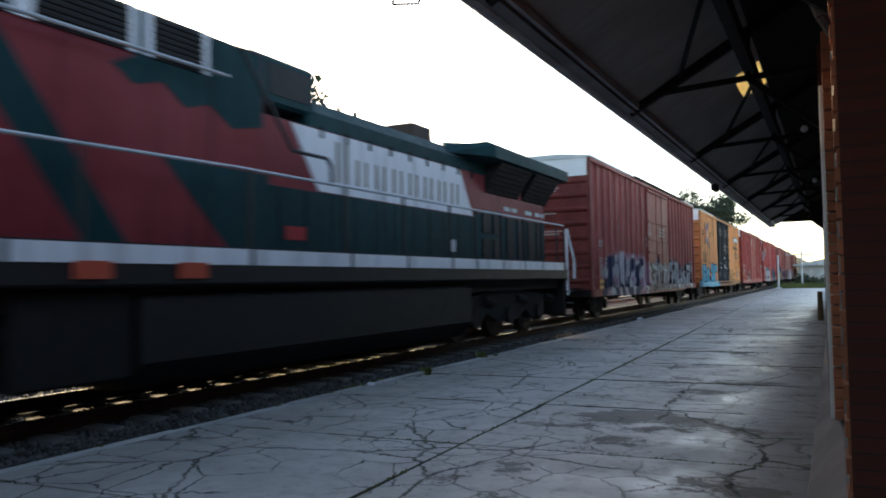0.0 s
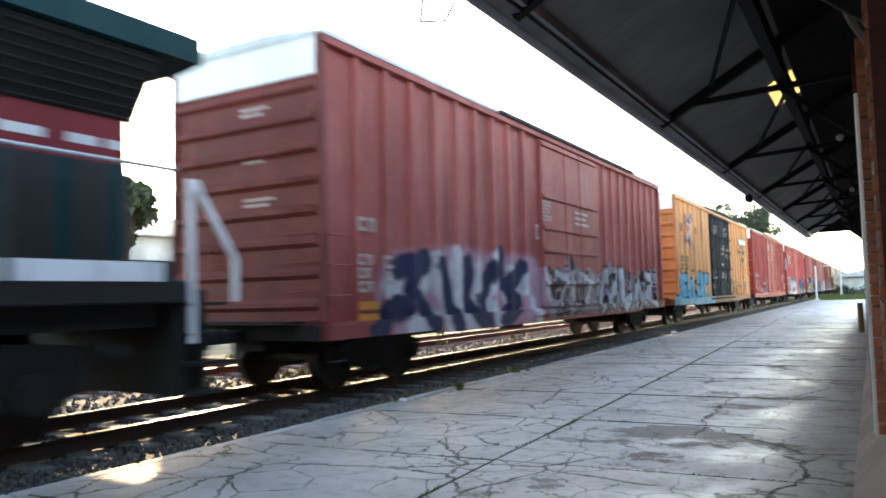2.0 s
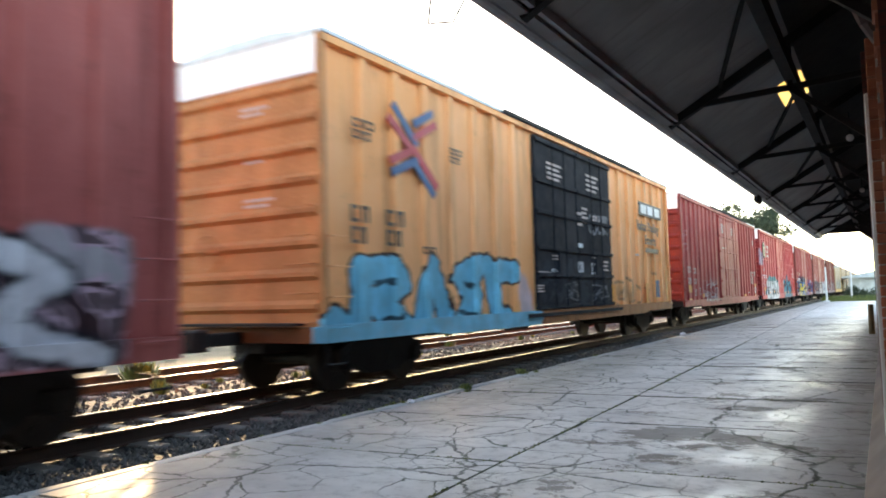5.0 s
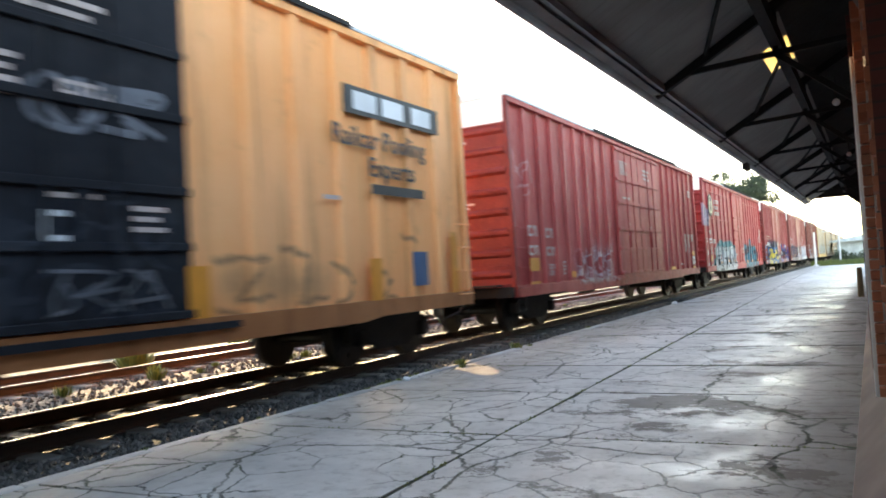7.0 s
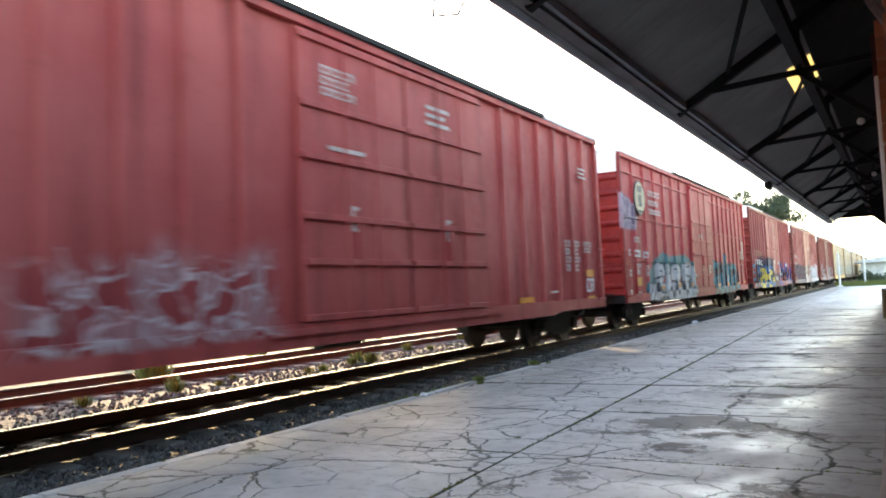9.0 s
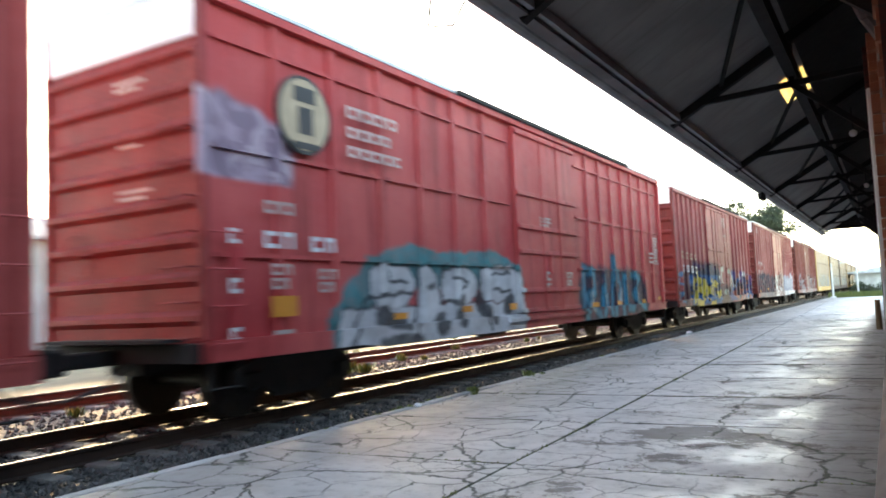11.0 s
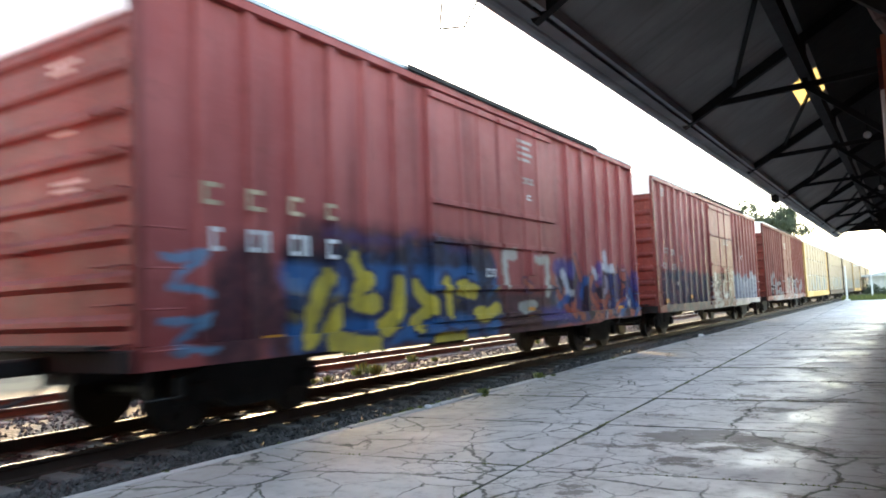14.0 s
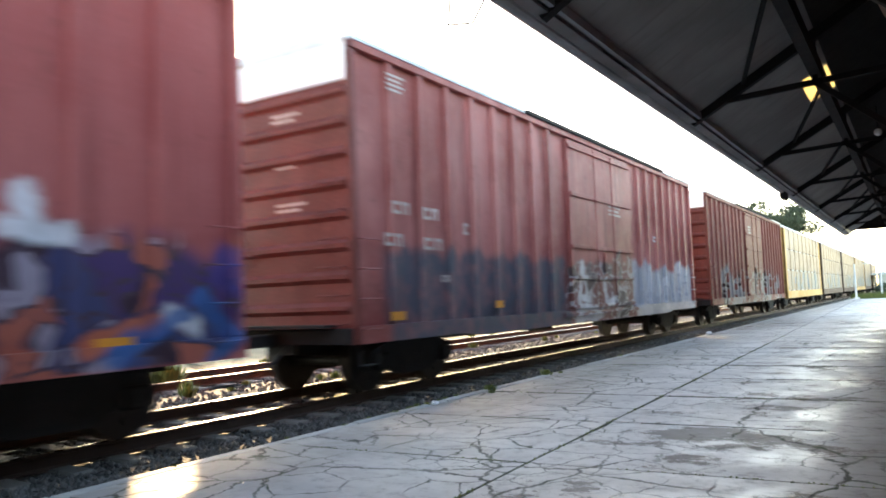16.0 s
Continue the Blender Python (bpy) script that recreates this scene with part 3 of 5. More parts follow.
        bmesh.ops.create_uvsphere(bm, u_segments=12, v_segments=8, radius=0.06)
        part("white_ball", bm, M_WHITE, lp)


canopy()

# ---- train: shared pieces ----
TRAIN = []      # (thing, place of its front end at 0 s)
WHEELS = []     # (wheelset, radius)


def wheelset(parent, y, r, z=None):
    bm = bmesh.new()
    for sx in (-1, 1):
        cyl(bm, (sx * 0.69, 0, 0), (sx * 0.82, 0, 0), r, seg=28)
        cyl(bm, (sx * 0.66, 0, 0), (sx * 0.69, 0, 0), r + 0.028, seg=28)
        cyl(bm, (sx * 0.82, 0, 0), (sx * 0.86, 0, 0), r * 0.38, seg=16)
        for i in range(6):
            a = i * math.pi / 3
            cyl(bm, (sx * 0.8, r * 0.62 * math.cos(a), r * 0.62 * math.sin(a)), (sx * 0.835, r * 0.62 * math.cos(a), r * 0.62 * math.sin(a)), 0.05, seg=6)
    cyl(bm, (-0.95, 0, 0), (0.95, 0, 0), 0.08, seg=12)
    ob = part("wheelset", bm, M_WHEEL, parent)
    ob.location = (0, y, r if z is None else z)
    WHEELS.append((ob, r))
    return ob


def truck(car, y, spinning=True):
    """A two-axle freight truck under a wagon."""
    t = part("truck", B(-0.9, 0.9, y - 0.2, y + 0.2, 0.42, 0.72, bevel=0.03), M_UNDER, car, "dark grimy two-axle truck")
    for sx in (-1, 1):
        prof = [(y - 1.15, 0.62), (y - 1.15, 0.40), (y - 0.72, 0.38), (y - 0.42, 0.22), (y + 0.42, 0.22), (y + 0.72, 0.38), (y + 1.15, 0.40), (y + 1.15, 0.62), (y + 0.45, 0.80), (y - 0.45, 0.80)]
        part("sideframe", prism(prof, sx * 0.93, sx * 1.07), M_UNDER, t)
        sp = bmesh.new()
        for q in (-0.16, 0.0, 0.16):
            cyl(sp, (sx * 1.0, y + q, 0.30), (sx * 1.0, y + q, 0.52), 0.075, seg=10)
        part("spring", sp, M_WHEEL, t)
        for q in (-0.89, 0.89):
            part("axle_box", B(sx * 0.95, sx * 1.13, y + q - 0.13, y + q + 0.13, 0.33, 0.58, bevel=0.03), M_UNDER, t)
    for q in (-0.89, 0.89):
        w = wheelset(t, y + q, 0.457)
        if not spinning:
            WHEELS.pop()


def coupler(car, y, d):
    bm = B(-0.09, 0.09, min(y, y + d * 0.75), max(y, y + d * 0.75), 0.76, 0.94, bevel=0.02)
    box(bm, -0.17, 0.15, min(y + d * 0.72, y + d * 1.0), max(y + d * 0.72, y + d * 1.0), 0.70, 1.0, bevel=0.03)
    part("coupler", bm, M_UNDER, car)
    part("air_hose", tube([(0.3, y, 0.8), (0.34, y + d * 0.4, 0.55), (0.2, y + d * 0.85, 0.42)], 0.022), M_BLACK, car)


W = 1.52


def marks(car, y, z, w, h, rows=1, mat=None, x=W + 0.006, name="stencil_bar"):
    """Plain bars in place of stencilled marks."""
    for r in range(rows):
        hh = h / rows
        top, low = z - hh * r, z - hh * r - hh * 0.5
        ww = w * (1.0 if r % 2 == 0 else 0.82)
        bm = bmesh.new()
        if mat in (M_MARK, M_DKBR, M_CREAM, M_WHITE) and hh >= 0.14:
            cells = max(1, round(ww / max(0.14, min(0.24, hh))))
            for q in range(cells):
                a, b = y + ww * q / cells, y + ww * (q + 0.74) / cells
                lo, st = z - hh * r - hh * 0.8, min(0.055, 0.22 * hh)
                if q % 3 == 1:
                    shape = [(a, lo), (a + st, lo), (a + st, top - st), (b - st, top - st), (b - st, lo), (b, lo), (b, top), (a, top)]
                elif q % 3 == 0:
                    shape = [(a, lo), (b, lo), (b, lo + st), (a + st, lo + st), (a + st, top - st), (b, top - st), (b, top), (a, top)]
                else:
                    shape = [(a, lo), (b, lo), (b, top), (a, top), (a, top - st), (b - st, top - st), (b - st, lo + st), (a, lo + st)]
                part("stencil_mark", prism(shape, x, x + 0.006), mat, car)
            continue
        if mat in (M_MARK, M_DKBR, M_BLACK, None):
            box(bm, x, x + 0.006, y, y + ww, low, top)
        else:
            box(bm, x, x + 0.006, y, y + ww, z - hh * r - hh * 0.8, top)
        part(name, bm, mat or M_MARK, car)


def ladder(car, y, z0, z1, x, mat):
    for k in range(int((z1 - z0) / 0.42) + 1):
        z = z0 + k * 0.42
        part("grab_iron", tube([(x - 0.07, y, z), (x, y, z), (x, y + 0.42, z), (x - 0.07, y + 0.42, z)], 0.013, 6), mat, car)


def boxcar(name, u, L, mat, label, doors, posts, spec):
    """A sixty-foot box wagon. y runs from its front end to its back end, z from the rail top."""
    car = empty(name, TRACK_X, u, RAIL_Z, label, "boxcar", "boxcars of the train")
    z0, z1 = spec.get("z0", 0.86), spec.get("z1", 5.12)
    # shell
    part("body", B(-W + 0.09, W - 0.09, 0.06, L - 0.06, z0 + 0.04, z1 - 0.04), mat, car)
    part("roof", loft([(-W - 0.02, z1 - 0.05), (W + 0.02, z1 - 0.05), (W + 0.02, z1 + 0.01), (0.5, z1 + 0.12), (-0.5, z1 + 0.12), (-W - 0.02, z1 + 0.01)], 0.0, L), spec.get("roof", M_GALV), car, "galvanised ribbed roof")
    rib = mesh_of(B(-0.5, 0.5, -0.04, 0.04, z1 + 0.12, z1 + 0.16), "roof_rib")
    rib.materials.append(spec.get("roof", M_GALV))
    for k in range(int(L / 1.25)):
        part("roof_rib", rib, M_GALV, car).location = (0, 0.7 + k * 1.25, 0)
    # eave: top chord, deeper in the middle
    for sx in (-1, 1):
        part("top_chord", B(min(sx * (W - 0.09), sx * (W + 0.015)), max(sx * (W - 0.09), sx * (W + 0.015)), 0.0, L, z1 - 0.17, z1 - 0.055, bevel=0.008), mat, car)
        m0, m1 = L * 0.3, L * 0.82
        part("roof_lip", B(min(sx * (W + 0.02), sx * (W + 0.06)), max(sx * (W + 0.02), sx * (W + 0.06)), m0, m1, z1 - 0.05, z1 + 0.03), M_UNDER, car)
        # side sill: shallow at the ends, deep between the trucks
        prof = [(0, z0 + 0.16), (0, z0 - 0.08), (2.9, z0 - 0.08), (3.4, z0 - 0.14), (L - 3.4, z0 - 0.14), (L - 2.9, z0 - 0.08), (L, z0 - 0.08), (L, z0 + 0.16)]
        part("side_sill", prism(prof, min(sx * (W - 0.09), sx * (W + 0.02)), max(sx * (W - 0.09), sx * (W + 0.02))), spec.get("sill", mat), car)
        # corner posts
        for yy in (0.0, L - 0.14):
            part("corner_post", B(min(sx * (W - 0.1), sx * W), max(sx * (W - 0.1), sx * W), yy, yy + 0.14, z0 + 0.16, z1 - 0.17, bevel=0.015), mat, car)
        # outside posts
        d0, d1 = doors[0], doors[-1]
        n0, n1 = posts
        pw = spec.get("post", 0.075)
        dp = spec.get("post_depth", 0.055)
        for a, b, n in ((0.14, d0 - 0.1, n0), (d1 + 0.1, L - 0.14, n1)):
            for k in range(1, n + 1):
                yy = a + (b - a) * k / (n + 1)
                lo, hi = sx * (W - 0.09), sx * (W - 0.07 + dp)
                pr = [(lo, yy - pw), (hi, yy - pw * 0.7), (hi, yy + pw * 0.7), (lo, yy + pw)]
                bm = bmesh.new()
                va = [bm.verts.new((px, py, z0 + 0.16)) for px, py in pr]
                vb = [bm.verts.new((px, py, z1 - 0.17)) for px, py in pr]
                bm.faces.new(va[::-1]), bm.faces.new(vb)
                for i in range(4):
                    bm.faces.new((va[i], va[(i + 1) % 4], vb[(i + 1) % 4], vb[i]))
                part("side_post", bm, mat, car)
        if spec.get("seams"):
            for z in spec["seams"]:
                for a, b, n in ((0.14, d0 - 0.1, n0), (d1 + 0.1, L - 0.14, n1)):
                    for k in range(n + 1):
                        ya, yb = a + (b - a) * k / (n + 1) + 0.09, a + (b - a) * (k + 1) / (n + 1) - 0.09
                        part("panel_seam", B(min(sx * (W - 0.09), sx * (W - 0.04)), max(sx * (W - 0.09), sx * (W - 0.04)), ya, yb, z - 0.03, z + 0.02), mat, car)
        # doors
        dm = spec.get("door_mat", mat)
        for ya, yb in zip(doors, doors[1:]):
            xi, xo = sx * (W - 0.085), sx * (W + 0.0)
            d = part("door", B(min(xi, xo), max(xi, xo), ya + 0.03, yb - 0.03, z0 + 0.18, z1 - 0.2, bevel=0.012), dm, car, spec.get("door_label", ""))
            xo2 = sx * (W + 0.05)
            for z in spec.get("bars", (z0 + 0.22, z0 + 0.95, z0 + 1.55, z0 + 2.35, z0 + 3.05, z1 - 0.3)):
                part("door_bar", B(min(xo, xo2), max(xo, xo2), ya + 0.04, yb - 0.04, z - 0.045, z + 0.045, bevel=0.008), dm, d)
            for q in (0.36, 0.64):
                yy = ya + (yb - ya) * q
                part("lock_rod", tube([(sx * (W + 0.055), yy, z0 + 0.2), (sx * (W + 0.055), yy, z1 - 0.25)], 0.018, 6), dm, d)
            part("latch_plate", B(min(xo, sx * (W + 0.05)), max(xo, sx * (W + 0.05)), (ya + yb) / 2 - 0.08, (ya + yb) / 2 + 0.08, z0 + 0.98, z0 + 1.5, bevel=0.01), dm, d)
        part("door_track", B(min(sx * W, sx * (W + 0.07)), max(sx * W, sx * (W + 0.07)), d0 - 0.6, d1 + 0.6, z0 + 0.02, z0 + 0.1), dm, car)
    # ends: deep horizontal corrugations, white band at the top
    for yy, d in ((0.0, -1), (L, 1)):
        for k in range(8):
            z = z0 + 0.42 + k * (z1 - 0.75 - z0 - 0.42) / 7
            pr = [(0.06, z - 0.09), (0.0, z - 0.03), (0.0, z + 0.03), (0.06, z + 0.09)]
            pr = [(yy - d * a, b) for a, b in pr]
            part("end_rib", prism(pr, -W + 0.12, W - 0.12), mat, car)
        part("height_band", B(-W + 0.1, W - 0.1, min(yy - d * 0.055, yy - d * 0.03), max(yy - d * 0.055, yy - d * 0.03), z1 - 0.60, z1 - 0.05), spec.get("band_mat", M_BAND), car, "white warning band at the end top")
        for k, (xx, zz, ww) in enumerate(((0.25, z1 - 1.05, 0.55), (0.3, z1 - 1.75, 0.5), (0.3, z1 - 2.4, 0.6))):
            for dz, sw in ((0.0, ww * 0.8), (0.085, ww)):
                part("stencil_bar", B(xx - 0.3, xx - 0.3 + sw, min(yy - d * 0.058, yy - d * 0.05), max(yy - d * 0.058, yy - d * 0.05), zz + dz, zz + dz + 0.045), M_MARK, car)
        part("end_platform", B(-1.1, 1.2, min(yy, yy + d * 0.3), max(yy, yy + d * 0.3), z0 + 0.16, z0 + 0.2), M_GALV if spec.get("pale_step") else M_UNDER, car)
        part("end_sill", B(-W + 0.05, W - 0.05, min(yy - d * 0.1, yy + d * 0.08), max(yy - d * 0.1, yy + d * 0.08), z0 - 0.08, z0 + 0.14, bevel=0.01), spec.get("sill", M_UNDER), car)
        for k in range(7):
            z = z0 + 0.2 + k * 0.4
            part("ladder_rung", tube([(W - 0.62, yy - d * 0.05, z), (W - 0.62, yy + d * 0.07, z), (W - 0.18, yy + d * 0.07, z), (W - 0.18, yy - d * 0.05, z)], 0.013, 6), mat, car)
        coupler(car, yy, d)
    ring = [(-0.55 + 0.26 * math.cos(k * math.pi / 9), -0.12, 2.1 + 0.26 * math.sin(k * math.pi / 9)) for k in range(19)]
    bw = tube(ring, 0.014, 6)
    for k in range(5):
        a = k * 2 * math.pi / 5
        cyl(bw, (-0.55, -0.12, 2.1), (-0.55 + 0.26 * math.cos(a), -0.12, 2.1 + 0.26 * math.sin(a)), 0.011, seg=6)
    cyl(bw, (-0.55, -0.14, 2.1), (-0.55, 0.06, 2.1), 0.03, seg=8)
    part("brake_wheel", bw, mat, car)
    for yy in (0.1, L - 0.52):
        ladder(car, yy, z0 + 0.12, z0 + 1.6, W + 0.07, M_MARK if spec.get("pale_irons") else mat)
        part("stirrup", tube([(W - 0.03, yy, z0), (W - 0.03, yy, z0 - 0.38), (W - 0.03, yy + 0.42, z0 - 0.38), (W - 0.03, yy + 0.42, z0)], 0.016, 6), M_UNDER, car)
    # underframe
    part("centre_sill", B(-0.3, 0.3, 0.1, L - 0.1, 0.62, z0 + 0.03), M_UNDER, car)
    cb = bmesh.new()
    for k in range(7):
        yy = 3.8 + (L - 7.6) * k / 6
        box(cb, -W + 0.1, W - 0.1, yy - 0.05, yy + 0.05, z0 - 0.12, z0 + 0.03)
    part("crossbearers", cb, M_UNDER, car)
    part("brake_reservoir", cyl(bmesh.new(), (-0.8, L * 0.55, 0.62), (-0.8, L * 0.55 + 1.1, 0.62), 0.2, seg=14), M_UNDER, car)
    truck(car, 2.0), truck(car, L - 2.0)
    for kind, y, *a in spec.get("marks", ()):
        marks(car, y + spec.get("shift", 0.0), *a, mat={"w": M_MARK, "o": M_ORANGE, "r": M_RED, "k": M_DKBR, "b": M_BLUE, "W": M_WHITE, "c": M_CREAM}[kind])
    TRAIN.append((car, u))
    return car


STROKES = [  # loose brush shapes in a unit square
    [[(0.0, 0.0), (0.12, 0.5), (0.1, 1.0)], [(0.05, 0.95), (0.8, 0.9), (0.75, 0.5), (0.2, 0.45)], [(0.3, 0.45), (0.6, 0.2), (1.0, 0.0)]],
    [[(0.0, 0.0), (0.2, 0.6), (0.5, 1.0), (0.75, 0.5), (0.95, 0.0)], [(0.2, 0.35), (0.8, 0.3)]],
    [[(0.95, 0.9), (0.3, 0.95), (0.1, 0.65), (0.8, 0.4), (0.8, 0.1), (0.0, 0.05)]],
    [[(0.15, 1.0), (0.0, 0.5), (0.15, 0.05), (0.9, 0.0)], [(0.1, 0.55), (0.75, 0.65)]],
    [[(0.45, 1.0), (0.05, 0.65), (0.15, 0.1), (0.75, 0.05), (0.95, 0.6), (0.5, 0.98)]],
    [[(0.0, 0.0), (0.15, 1.0), (0.5, 0.3), (0.8, 0.1), (0.95, 1.0)]]]


def ribbon(bm, pts, w, x):
    """A flat brush stroke through the points on the wagon side."""
    fine = []
    q = [pts[0]] + pts + [pts[-1]]
    for i in range(1, len(q) - 2):
        for k in range(5):
            t = k / 5
            fine.append(tuple(0.5 * (2 * q[i][d] + (q[i + 1][d] - q[i - 1][d]) * t + (2 * q[i - 1][d] - 5 * q[i][d] + 4 * q[i + 1][d] - q[i + 2][d]) * t * t + (3 * q[i][d] - q[i - 1][d] - 3 * q[i + 1][d] + q[i + 2][d]) * t ** 3) for d in (0, 1)))
    fine.append(pts[-1])
    rows = []
    for i, p in enumerate(fine):
        a, b = fine[max(0, i - 1)], fine[min(len(fine) - 1, i + 1)]
        d = Vector((b[0] - a[0], b[1] - a[1]))
        d = d.normalized() if d.length > 1e-6 else Vector((1, 0))
        n = Vector((-d.y, d.x)) * w / 2
        rows.append([bm.verts.new((xx, p[0] + sg * n.x, p[1] + sg * n.y)) for xx in (x - 0.004, x) for sg in (-1, 1)])
    for a, b in zip(rows, rows[1:]):
        for i, j in ((0, 1), (1, 3), (3, 2), (2, 0)):
            bm.faces.new((a[i], a[j], b[j], b[i]))
    bm.faces.new([rows[0][i] for i in (0, 2, 3, 1)]), bm.faces.new([rows[-1][i] for i in (0, 1, 3, 2)])


def sprayed(car, y0, y1, z0, z1, n, mats, line, w, seed):
    """A row of overlapping sprayed shapes, each with its outline."""
    rng = random.Random(seed)
    for k in range(n):
        shape = rng.choice(STROKES)
        ya = y0 + (y1 - y0) * (k - 0.05) / n
        wd = (y1 - y0) / n * rng.uniform(1.0, 1.2)
        za, ht = z0 + rng.uniform(0.0, 0.08), (z1 - z0) * rng.uniform(0.85, 1.05)
        lean = rng.uniform(-0.15, 0.3)
        lines, fill = bmesh.new(), bmesh.new()
        x = W + 0.006 + 0.006 * (k % 3)
        extra = [[(rng.random(), rng.random()) for _ in range(3)] for _ in range(2)]
        for j, st in enumerate(shape + extra):
            pts = [(ya + wd * (a + lean * (b - 0.5) + rng.uniform(-0.16, 0.16)), za + ht * min(1.0, max(0.03, b + rng.uniform(-0.15, 0.15)))) for a, b in st]
            ww = w * rng.uniform(0.8, 1.25)
            ribbon(lines, pts, ww * 1.5, x + 0.0005 * j)
            ribbon(fill, pts, ww, x + 0.004 + 0.0005 * j)
        s = part("sprayed_shape", fill, mats[k % len(mats)], car)
        part("outline", lines, line, s)


# ---- the wagons ----
WHT, LIL, NAVY, BLK = (0.62, 0.6, 0.62), (0.42, 0.3, 0.36), (0.03, 0.035, 0.09), (0.012, 0.012, 0.016)
HALO = (0.50, 0.31, 0.40)
m1 = car_paint("wagon_paint_brown_red", (0.31, 0.068, 0.058), (0.41, 0.115, 0.097), 0.3, [
    (7.9, 18.3, 0.80, 2.0, (BLK, (0.4, 0.38, 0.4), (0.1, 0.08, 0.09), BLK, (0.25, 0.24, 0.26)), LIL, 1.5, 2, 0.06)], layers=[
    (HALO, 0.72, 0.14, 0.9, [[(2.1, 1.35), (3.6, 1.5), (5.4, 1.45), (7.3, 1.45)]], None, 0),
    (WHT, 0.19, 0.06, 0.95, [[(1.7, 1.5), (2.5, 1.4), (3.2, 1.95)], [(2.2, 0.85), (3.0, 0.95)], [(3.05, 1.9), (3.6, 0.75)], [(3.85, 2.1), (3.8, 1.2), (4.4, 0.85)],
                             [(4.75, 1.85), (4.6, 1.1)], [(5.6, 2.1), (5.05, 1.2), (5.6, 0.8)], [(6.0, 1.25), (6.95, 1.5)], [(6.2, 1.8), (7.0, 1.75)], [(7.3, 1.2), (7.5, 0.8)]], None, 0),
    (NAVY, 0.165, 0.05, 0.95, [[(1.85, 1.8), (2.85, 1.98), (2.3, 1.5), (3.0, 0.85)], [(1.25, 0.8), (1.7, 1.15), (2.2, 1.2)], [(3.35, 1.9), (3.8, 0.8)], [(4.35, 1.92), (4.2, 1.3), (4.75, 0.8)],
                               [(5.35, 1.85), (4.85, 1.3), (5.0, 0.8)], [(5.78, 2.15), (5.7, 1.6)], [(6.8, 1.9), (5.95, 1.5), (6.6, 1.2), (5.7, 0.85)]], BLK, 0.035),
    (WHT, 0.075, 0.03, 0.85, [[(8.0, 1.9), (8.1, 1.2)], [(8.6, 1.8), (9.3, 1.7), (8.8, 1.1)], [(9.7, 1.85), (9.8, 1.2)], [(10.4, 1.8), (11.1, 1.6), (10.6, 1.1)]], None, 0),
    (WHT, 0.13, 0.05, 0.9, [[(12.0, 0.9), (12.5, 1.9), (13.0, 1.0), (13.6, 1.9)], [(14.0, 1.95), (14.2, 0.9), (15.0, 1.2)], [(15.4, 0.9), (15.9, 1.9), (16.4, 1.0)], [(16.9, 1.9), (17.6, 1.65), (16.9, 1.2), (17.9, 0.9)]], BLK, 0.08)])
c1 = boxcar("boxcar", 22.08, 18.9, m1, "brown-red boxcar with white and navy graffiti along its foot", (7.85, 11.7), (9, 8),
       dict(bars=(1.08, 1.6, 2.35, 2.88, 3.6, 4.82), marks=[("w", 0.8, 2.55, 0.5, 0.26), ("w", 0.8, 2.0, 0.4, 0.6, 3), ("w", 1.45, 2.0, 0.34, 0.5, 2), ("o", 0.8, 1.3, 0.48, 0.15), ("o", 0.78, 1.12, 0.5, 0.24),
                   ("w", 10.0, 3.42, 1.0, 0.42, 3), ("w", 7.45, 2.9, 0.22, 0.4), ("w", 7.9, 3.5, 0.5, 0.5, 3), ("o", 3.3, 0.95, 0.4, 0.12), ("o", 5.4, 0.95, 0.45, 0.12), ("o", 9.0, 0.95, 0.45, 0.12), ("o", 11.0, 0.95, 0.4, 0.1)]))

SKY_BLUE = (0.17, 0.56, 0.72)
m2 = car_paint("wagon_paint_yellow", (0.84, 0.355, 0.13), (0.88, 0.42, 0.19), 0.16, layers=[
    ((0.13, 0.085, 0.055), 0.035, 0.05, 0.8, [[(12.8, 1.65), (13.6, 1.7), (13.1, 1.15), (13.7, 1.2)], [(13.9, 1.8), (14.4, 1.7), (14.2, 1.1), (14.8, 1.1)], [(14.9, 1.6), (15.4, 1.3), (15.0, 1.0)],
                                              [(12.8, 1.1), (13.3, 0.95)], [(15.9, 1.5), (16.4, 1.3), (16.0, 1.05), (16.6, 1.0)], [(16.8, 2.0), (17.2, 1.9)]], None, 0),
    ((0.30, 0.18, 0.09), 0.22, 0.2, 0.5, [[(13.1, 1.4), (14.6, 1.3)]], None, 0),
    ((0.62, 0.5, 0.55), 0.34, 0.12, 0.85, [[(6.6, 1.45), (6.75, 1.2)]], None, 0),
    (SKY_BLUE, 0.215, 0.02, 0.97, [[(-0.1, 0.85), (0.3, 1.05), (1.0, 0.85)], [(0.95, 0.85), (0.95, 1.75), (1.7, 1.82), (2.05, 1.62), (1.3, 1.32), (2.15, 0.85)],
                                  [(2.5, 0.85), (2.96, 1.9), (3.4, 0.85)], [(4.65, 1.92), (3.75, 1.7), (4.55, 1.32), (3.75, 0.9)], [(5.0, 1.95), (5.35, 1.0), (5.9, 0.9)], [(5.3, 1.85), (6.15, 1.85)]], BLK, 0.06),
    (SKY_BLUE, 0.13, 0.03, 0.97, [[(1.2, 0.72), (7.2, 0.74)]], None, 0),
    (BLK, 0.05, 0.02, 0.95, [[(1.35, 1.6), (1.75, 1.62)], [(1.5, 1.05), (2.0, 1.08)], [(2.85, 1.2), (3.05, 1.15)], [(4.05, 1.62), (4.3, 1.55)], [(3.8, 1.12), (4.4, 1.0)]], None, 0)])
m2d = car_paint("wagon_door_black", (0.009, 0.01, 0.014), (0.016, 0.017, 0.021), 0.1,
